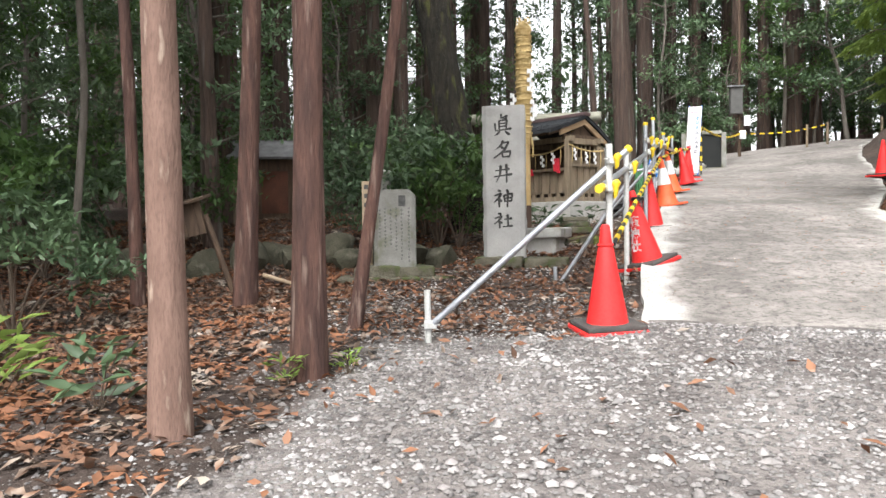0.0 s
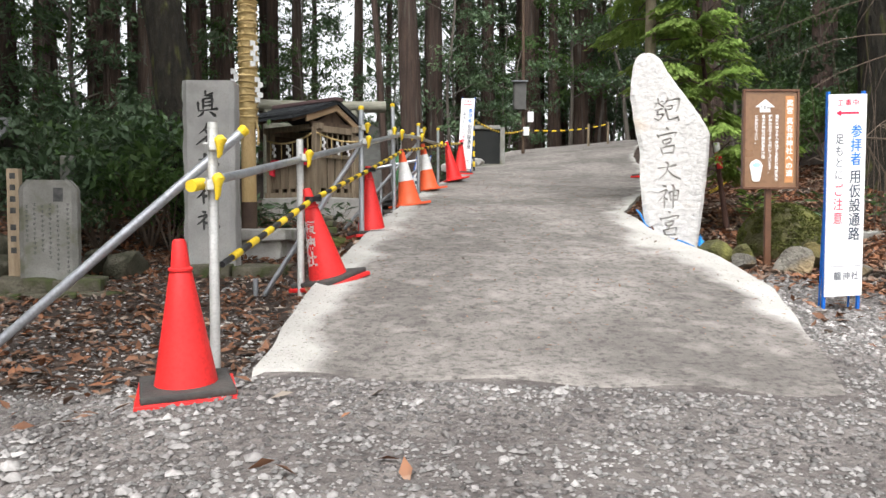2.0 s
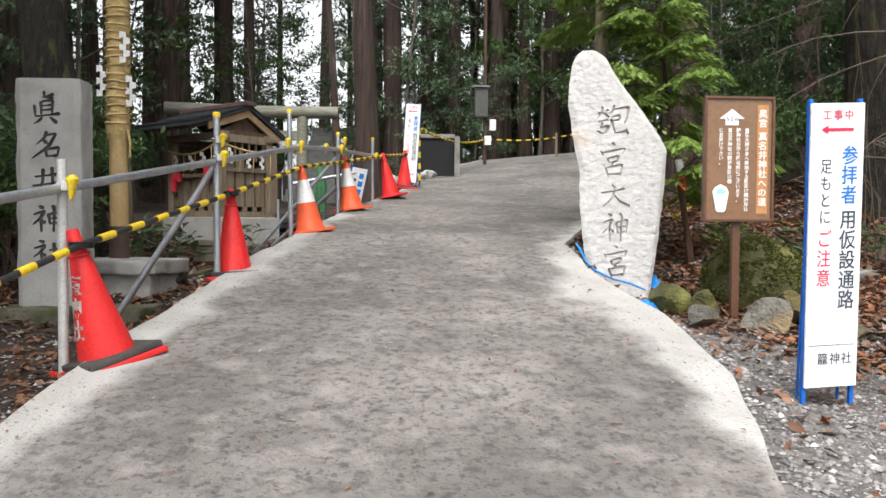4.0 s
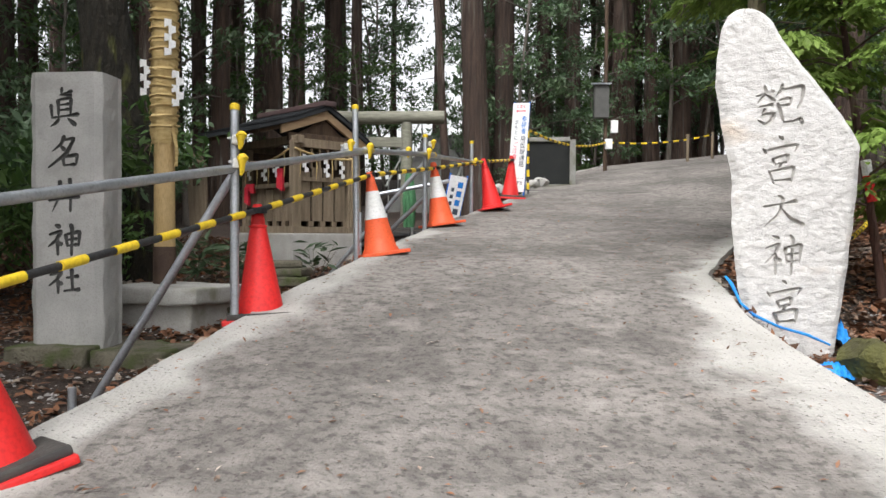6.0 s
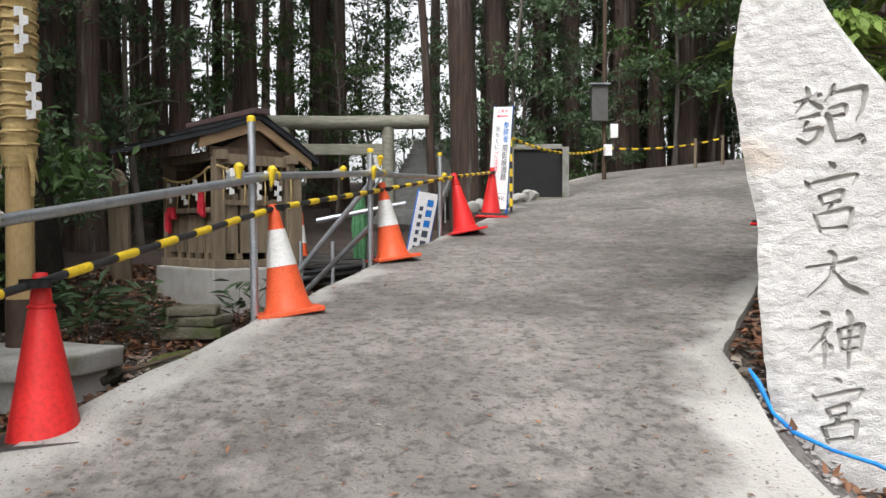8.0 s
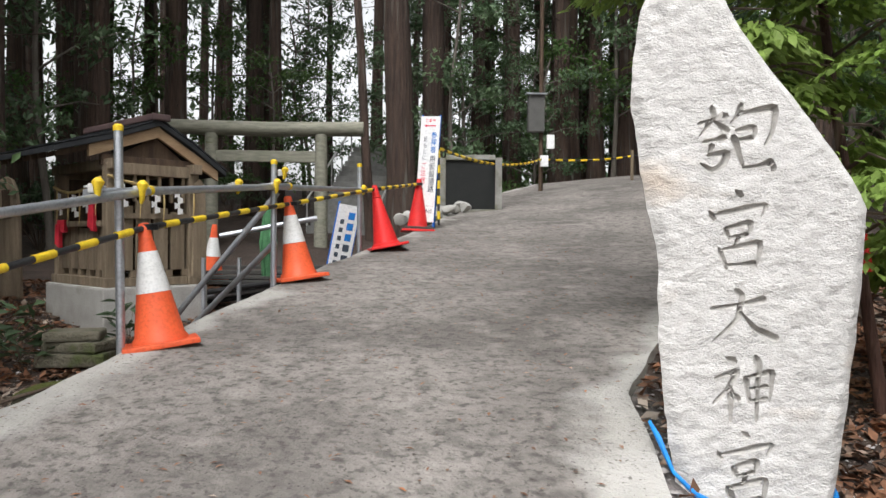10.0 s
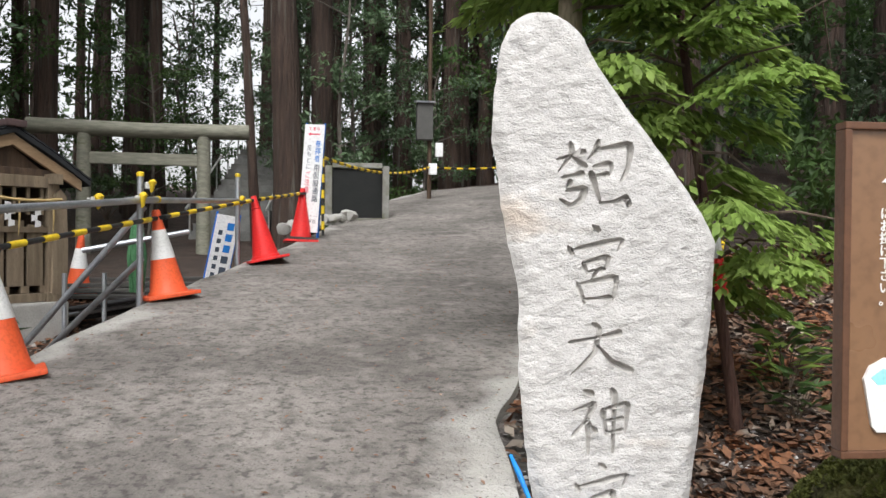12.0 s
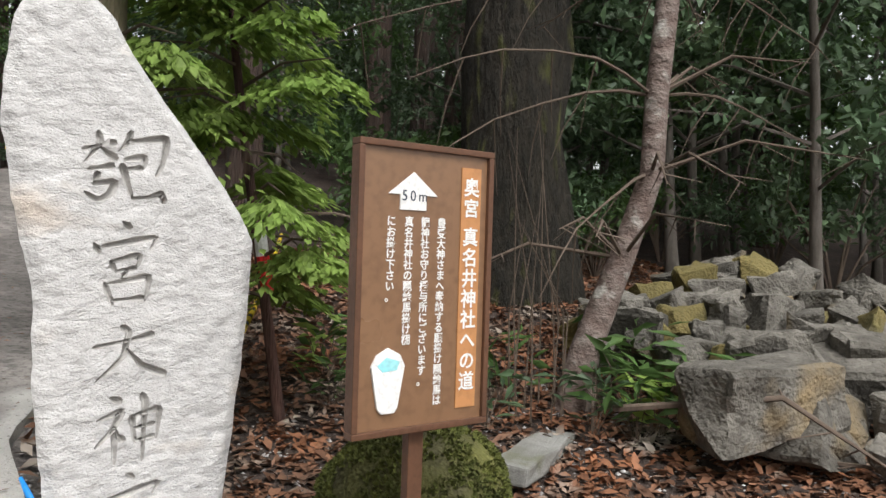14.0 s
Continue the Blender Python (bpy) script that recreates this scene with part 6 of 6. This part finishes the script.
rock("edge_stone", 5.62, 8.3, 0.42, (0.32, 0.3, 0.26), M_MOSSROCK, "mossy stone at the slab's foot", 14, group="stones by the sign")
rock("edge_stone", 5.85, 8.12, 0.4, (0.22, 0.18, 0.2), M_MOSSROCK, "small mossy stone by the boulder", 15, group="stones by the sign")
rock("edge_stone", 6.35, 7.2, 0.3, (0.3, 0.22, 0.16), M_ROCK, "flat brown stone on gravel", 16, group="stones by the sign")


def quarried(name, x, y, z, size, material, label, seed, turn, category="rock", group="stone heap", tilt=14, rough=1.0):
    """A split block: a box with jittered corners, worn arrises and an uneven skin."""
    rs_ = random.Random(seed)
    bm = bmesh.new()
    bmesh.ops.create_cube(bm, size=1.0)
    for v in bm.verts:
        v.co += Vector((rs_.uniform(-0.3, 0.22), rs_.uniform(-0.3, 0.22), rs_.uniform(-0.3, 0.2))) * rough
    bmesh.ops.bevel(bm, geom=bm.edges[:], offset=0.11, segments=2, affect="EDGES", profile=0.6)
    bmesh.ops.triangulate(bm, faces=bm.faces[:])
    bmesh.ops.subdivide_edges(bm, edges=[e for e in bm.edges if e.calc_length() > 0.12], cuts=3, use_grid_fill=True)
    for v in bm.verts:
        q = v.co * 2.1 + Vector((seed * 1.7, 0, 0))
        d = 0.2 * rough * noise.noise(q) + 0.11 * noise.noise(q * 2.7) + 0.05 * noise.noise(q * 7)
        v.co *= 1 + d
        v.co.x, v.co.y, v.co.z = v.co.x * size[0], v.co.y * size[1], v.co.z * size[2]
    me = bpy.data.meshes.new(name)
    bm.to_mesh(me)
    bm.free()
    me.shade_smooth()
    me.set_sharp_from_angle(angle=radians(24))
    return solo(name, me, material, label, category, group, m=pose(x, y, z, rs_.uniform(-tilt, tilt), rs_.uniform(-tilt, tilt), turn))


# heap of quarried stones
quarried("heap_block", 8.36, 8.0, 0.92, (0.82, 0.45, 0.44), M_ROCK, "large squared grey boulder at the heap's foot", 21, -16, tilt=6, rough=0.45)
rs = random.Random(5)
heap = [(8.9, 8.35, 0.95, 0.42), (9.25, 8.1, 0.98, 0.5), (8.75, 8.7, 1.05, 0.38), (9.1, 8.75, 1.12, 0.42), (9.5, 8.6, 1.15, 0.44), (9.75, 8.2, 1.1, 0.5), (9.3, 9.1, 1.22, 0.36), (9.65, 9.05, 1.3, 0.42), (10.0, 8.8, 1.3, 0.5), (9.0, 9.15, 1.12, 0.3), (9.55, 9.5, 1.35, 0.36), (9.95, 9.35, 1.45, 0.46), (10.35, 8.9, 1.4, 0.5), (8.6, 9.3, 1.0, 0.4), (8.95, 9.6, 1.1, 0.42), (9.3, 9.8, 1.2, 0.4), (10.3, 9.6, 1.42, 0.55), (10.2, 8.3, 1.15, 0.5), (9.8, 7.7, 0.95, 0.5), (9.2, 7.55, 0.85, 0.42), (8.95, 7.15, 0.78, 0.55), (9.6, 7.2, 0.85, 0.5), (10.6, 7.9, 1.1, 0.6), (10.8, 9.3, 1.3, 0.6), (8.5, 7.4, 0.72, 0.2), (10.9, 8.5, 1.2, 0.6)]
heap += [(8.8 + 1.9 * rs.random(), 8.0 + 1.6 * rs.random(), 0, 0.24 + 0.16 * rs.random()) for _ in range(26)]
heap = [(x, y, z or land_at(x, y) + 0.30 + 0.18 * (x - 8.8) , s) for x, y, z, s in heap]
for k, (x, y, z, s) in enumerate(heap):
    s *= 0.8
    moss = k in (9, 10, 11, 4, 6, 14, 17, 27, 31, 36, 41)
    quarried("heap_stone", x, y, z - 0.03, (s * rs.uniform(0.8, 1.15), s * rs.uniform(0.6, 0.9), s * rs.uniform(0.55, 0.8)), M_ROCKMOSS if moss else M_ROCK, "quarried stone with yellow moss in the heap" if moss else "angular grey-brown quarried stone in the heap", 40 + k, rs.uniform(0, 180), tilt=25)
for k, (x, y) in enumerate([(8.7, 8.0), (9.2, 8.4), (9.7, 8.7), (9.4, 8.0), (10.1, 9.1), (9.1, 9.3), (9.6, 9.4), (10.4, 8.5), (9.9, 7.9)]):
    quarried("heap_stone", x, y, land_at(x, y) + 0.16, (0.62, 0.55, 0.5), M_ROCK, "angular grey-brown quarried stone in the heap", 90 + k, k * 40)
kerb = Shape().box((0, 0, 0), (1.55, 0.2, 0.11))
me = kerb.mesh("kerb_stone", M_STONE_OLD, bevel=0.015)
bm = bmesh.new()
bm.from_mesh(me)
bmesh.ops.subdivide_edges(bm, edges=[e for e in bm.edges if e.calc_length() > 0.15], cuts=6, use_grid_fill=True)
for v in bm.verts:
    v.co += Vector((0.3, 1, 1)) * 0.014 * noise.noise(v.co * 9)
bm.to_mesh(me)
bm.free()
solo("kerb_stone", me, None, "chipped grey kerb stone lying in dry leaves", "kerb stone", m=pose(7.8, 8.9, land_at(7.8, 8.9) - 0.045, 0, 0, 22))
for k, (x, y, s) in enumerate([(-2.3, 9.3, 0.55), (-1.8, 9.5, 0.6), (-1.2, 9.6, 0.5), (-2.9, 9.1, 0.6), (-3.4, 8.8, 0.55), (-0.35, 9.35, 0.42), (-1.55, 9.2, 0.4), (-4.1, 8.5, 0.6), (-0.7, 9.6, 0.45), (-2.6, 9.6, 0.6), (1.25, 10.8, 0.3), (1.6, 11.0, 0.26), (1.1, 11.3, 0.3)]):
    rock("mossy_stone", x, y, land_at(x, y) + s * 0.2, (s * 1.1, s * 0.8, s * 0.85), M_WALLSTONE, "dark mossy stone of a low rough wall", 120 + k, 9, group="low stone wall", turn=k * 37)
for k in range(16):
    x, y = 3.95 + 0.09 * k + 0.1 * math.sin(k * 2.1), 16.5 + 0.16 * k
    rock("pale_rubble", x - 0.1, y, float(road_z(y)) + 0.03, (0.2, 0.16, 0.14), M_CONCRETE, "pale broken stone at the road edge", 160 + k, 6, group="rubble", turn=k * 50, sub=2)
solo("moss_patch", Shape().lathe([(0.36, -0.05), (0.34, 0.02), (0.24, 0.06), (0.1, 0.085), (0.01, 0.09)], 18), M_MOSS, "low cushion of green moss", "moss", m=pose(1.72, 11.35, land_at(1.72, 11.35)), smooth=60)

# ---- blue tarp, rope and red-white pole ----


def crumple(name, x, y, z, w, d, h, seed, label):
    n, vs = 16, []
    for j in range(n + 1):
        for i in range(n + 1):
            u, v = i / n - 0.5, j / n - 0.5
            f = noise.noise((u * 6 + seed, v * 6, 0))
            vs.append((u * w * (1 + 0.3 * f), v * d * (1 - 0.3 * f), h * (0.5 + 0.9 * abs(noise.noise((u * 9, v * 9 + seed, 2)))) * max(0.0, 1 - 3.0 * (u * u + v * v)) + 0.01))
    fs = [(j * (n + 1) + i, j * (n + 1) + i + 1, (j + 1) * (n + 1) + i + 1, (j + 1) * (n + 1) + i) for j in range(n) for i in range(n)]
    o = solo(name, Shape().add(vs, fs), M_TARP, label, "tarpaulin", m=pose(x, y, z, 0, 0, seed * 20))
    so = o.modifiers.new("thickness", "SOLIDIFY")
    so.thickness = 0.004
    return o


crumple("blue_tarp", 5.38, 8.25, land_at(5.38, 8.25) + 0.015, 0.24, 0.17, 0.1, 1, "crumpled blue tarp at the standing stone's foot")
crumple("blue_tarp", 5.72, 8.9, land_at(5.72, 8.9) + 0.04, 0.12, 0.14, 0.18, 3, "scrap of blue tarp behind the standing stone")
solo("blue_rope", Shape().tube([(5.0, 8.82, 0.86), (5.01, 8.74, 0.82), (5.05, 8.70, 0.71), (5.12, 8.67, 0.64), (5.27, 8.66, 0.57), (5.42, 8.62, 0.53), (5.52, 8.55, 0.48)], [0.007, 0.012, 0.008, 0.011, 0.008, 0.01, 0.006], 8, wobble=0.6), M_TARP, "frayed blue rope along the standing stone's foot", "rope", smooth=60)
striped_rope(sag((6.55, 10.4, 1.1), (9.0, 14.4, 1.75), 0.08, 6), "yellow and black rope drawn in deep shade")

# ---- twigs, small plants ----
for k, (a, b, c) in enumerate([((8.0, 8.3, 0.95), (8.35, 7.9, 0.62), (8.7, 7.0, 0.66)), ((7.9, 8.6, 0.8), (8.1, 7.75, 0.98), (8.5, 7.3, 0.6)), ((0.9, 10.9, 0.4), (1.4, 10.9, 0.46), (1.95, 11.0, 0.62)), ((7.0, 9.6, 0.68), (7.6, 9.9, 0.76), (8.0, 10.3, 0.8))]):
    br = Shape().tube([a, b, c], [0.022, 0.016, 0.006], 6, wobble=0.3)
    for q in range(4):
        s = Vector(b).lerp(Vector(c), 0.2 * q)
        br.tube([s, s + Vector((0.2 * math.sin(q * 2 + k), 0.15, 0.1 * math.cos(q)))], [0.006, 0.002], 4)
    solo("fallen_branch", br, M_TWIG, "thin bare fallen branch among leaves", "branch", "fallen branches", smooth=60)


def herb(x, y, s, material, label, n=36, size=0.13):
    z = land_at(x, y)
    a = RNG.random(n) * 6.28
    r = 0.05 + 0.16 * RNG.random(n)
    c = np.stack([np.cos(a) * r * s, np.sin(a) * r * s, (0.08 + 0.22 * RNG.random(n)) * s], 1)
    d = np.stack([np.cos(a), np.sin(a), 0.3 + 0 * a], 1)
    t = thing("leafy_herb", label, "plant", "leafy plants", pose(x, y, z))
    for q in c[::4]:
        part("stem", Shape().tube([(0, 0, -0.03), tuple(q)], [0.004, 0.002], 3), M_TWIG, t)
    part("foliage", leaf_mesh("foliage", c, size * s, material, 0.26, 0.6, 0.1, 0.3, d), None, t)


for x, y, s, mt in ((7.85, 9.45, 1.5, M_LEAF_MID), (7.6, 9.6, 1.3, M_LEAF_MID), (8.35, 8.75, 1.6, M_LEAF_MID), (8.5, 8.45, 1.5, M_LEAF_MID), (8.2, 8.5, 1.2, M_LEAF_HINOKI), (8.6, 9.0, 1.6, M_LEAF_MID), (7.1, 10.3, 1.2, M_LEAF_HINOKI), (6.9, 9.9, 1.0, M_LEAF_MID), (7.3, 10.6, 1.4, M_LEAF_MID), (-0.62, 3.7, 0.6, M_LEAF_HINOKI), (-2.0, 3.1, 1.4, M_LEAF_HINOKI), (-2.35, 3.4, 1.7, M_LEAF_HINOKI), (-1.35, 2.95, 1.3, M_LEAF_DARK), (-0.3, 3.9, 0.5, M_LEAF_HINOKI), (1.25, 11.7, 1.3, M_LEAF_DARK), (1.0, 12.0, 1.5, M_LEAF_DARK), (0.75, 11.6, 1.6, M_LEAF_DARK), (0.5, 11.9, 1.8, M_LEAF_DARK), (1.75, 12.35, 1.4, M_LEAF_DARK), (7.9, 8.75, 1.3, M_LEAF_DARK), (8.05, 8.55, 1.5, M_LEAF_MID), (7.5, 9.2, 1.2, M_LEAF_DARK)):
    herb(x, y, s, mt, "low leafy plant growing from the forest floor")

# ---- stuff: gravel and fallen leaves ----


def off_road(x, y, margin=0.02):
    l, r = np.interp(y, *EDGE_L), np.interp(y, *EDGE_R)
    y0 = 4.67 - 0.63 * np.clip((x - l) / (r - l), 0, 1)
    return (x < l - margin) | (x > r + margin) | (y < y0 - 0.05)


def pebbles(name, x, y, size, material, label, seed):
    rg = np.random.default_rng(seed)
    n = len(x)
    base = np.array([(1, 0, 0), (-1, 0, 0), (0, 1, 0), (0, -1, 0), (0, 0, 1), (0, 0, -0.6), (0.62, 0.62, 0.45), (-0.62, 0.62, 0.45), (0.62, -0.62, 0.45), (-0.62, -0.62, 0.45)])
    faces = np.array([(0, 6, 4), (6, 2, 4), (2, 7, 4), (7, 1, 4), (1, 9, 4), (9, 3, 4), (3, 8, 4), (8, 0, 4), (0, 2, 6), (2, 1, 7), (1, 3, 9), (3, 0, 8)])
    ang = rg.random(n) * 6.28
    s = size * (0.45 + 1.1 * rg.random(n) ** 2.2)
    jit = 1 + 0.25 * rg.normal(size=(n, 10, 1))
    p = base[None] * jit * np.stack([s * (0.8 + 0.5 * rg.random(n)), s, s * (0.55 + 0.35 * rg.random(n))], 1)[:, None, :]
    c, q = np.cos(ang)[:, None], np.sin(ang)[:, None]
    px, py = p[..., 0] * c - p[..., 1] * q, p[..., 0] * q + p[..., 1] * c
    v = np.stack([px + x[:, None], py + y[:, None], p[..., 2] + (land(x, y) + s * 0.12)[:, None]], -1).reshape(-1, 3)
    f = (faces[None] + (np.arange(n) * 10)[:, None, None]).reshape(-1)
    me = bpy.data.meshes.new(name)
    me.vertices.add(len(v))
    me.vertices.foreach_set("co", v.reshape(-1))
    me.loops.add(len(f))
    me.loops.foreach_set("vertex_index", f)
    me.polygons.add(len(f) // 3)
    me.polygons.foreach_set("loop_start", np.arange(len(f) // 3) * 3)
    me.update(calc_edges=True)
    solo(name, me, material, label, "gravel", kind="stuff")


n = 95000
x, y = RNG.uniform(-2.2, 6.6, n), -0.2 + 7.4 * RNG.random(n) ** 0.9
keep = off_road(x, y) & (RNG.random(n) < 1.0 - 0.75 * litter_at(x, y))
pebbles("gravel", x[keep], y[keep], 0.0115, M_PEBBLE, "loose grey and white gravel on the ground", 1)
n = 900
x, y = RNG.normal(0.9, 0.9, n), RNG.uniform(0.6, 4.3, n)
keep = off_road(x, y) & (x > -0.9)
pebbles("coarse_gravel", x[keep], y[keep], 0.02, M_PEBBLE, "larger pale pebbles lying in the gravel", 3)
n = 5000
x, y = np.concatenate([RNG.uniform(-1.5, 3, n), RNG.uniform(4.8, 9, n)]), np.concatenate([RNG.uniform(5, 14, n), RNG.uniform(4.5, 10, n)])
keep = off_road(x, y)
pebbles("fine_gravel", x[keep], y[keep], 0.014, M_PEBBLE, "fine pale gravel mixed into the soil", 2)

n = 60000
x = np.concatenate([RNG.uniform(-7, 2.2, n), RNG.uniform(4.8, 13, n)])
y = np.concatenate([RNG.uniform(0, 15, n), RNG.uniform(4.6, 14, n)])
keep = off_road(x, y, 0.03) & (RNG.random(2 * n) < (0.05 + 0.95 * litter_at(x, y)) * np.where((x > -1.0) & (x < 3) & (y < 10), 0.45, 1.0))
x, y = x[keep], y[keep]
c = np.stack([x, y, land(x, y) + 0.012 + 0.02 * RNG.random(len(x))], 1)
d = RNG.normal(size=(len(x), 3))
d[:, 2] *= 0.3
solo("fallen_leaves", leaf_mesh("fallen_leaves", c, 0.08, M_LEAF_DRY, 0.45, 1.1, 0.0, 0.05, d), None, "carpet of brown and orange fallen leaves", "leaf litter", kind="stuff")
n = 2600
x, y = RNG.uniform(1.5, 6, n), RNG.uniform(4.2, 16, n)
keep = ~off_road(x, y, -0.05) & (y > 4.8)
x, y = x[keep], y[keep]
c = np.stack([x, y, road_z(y) + 0.012], 1)
d = RNG.normal(size=(len(x), 3)) * np.array([1, 1, 0.0]) + np.stack([0 * x, 0 * x, 0.16 * np.ones(len(x)) * (y > 5)], 1)
c[:, 2] += bank(x, y) - 0.004
solo("road_debris", leaf_mesh("road_debris", c, 0.03, M_LEAF_DRY, 0.4, 3.0, 0, 0.02, d), None, "scattered dark leaf scraps on the ramp", "leaf litter", kind="stuff")
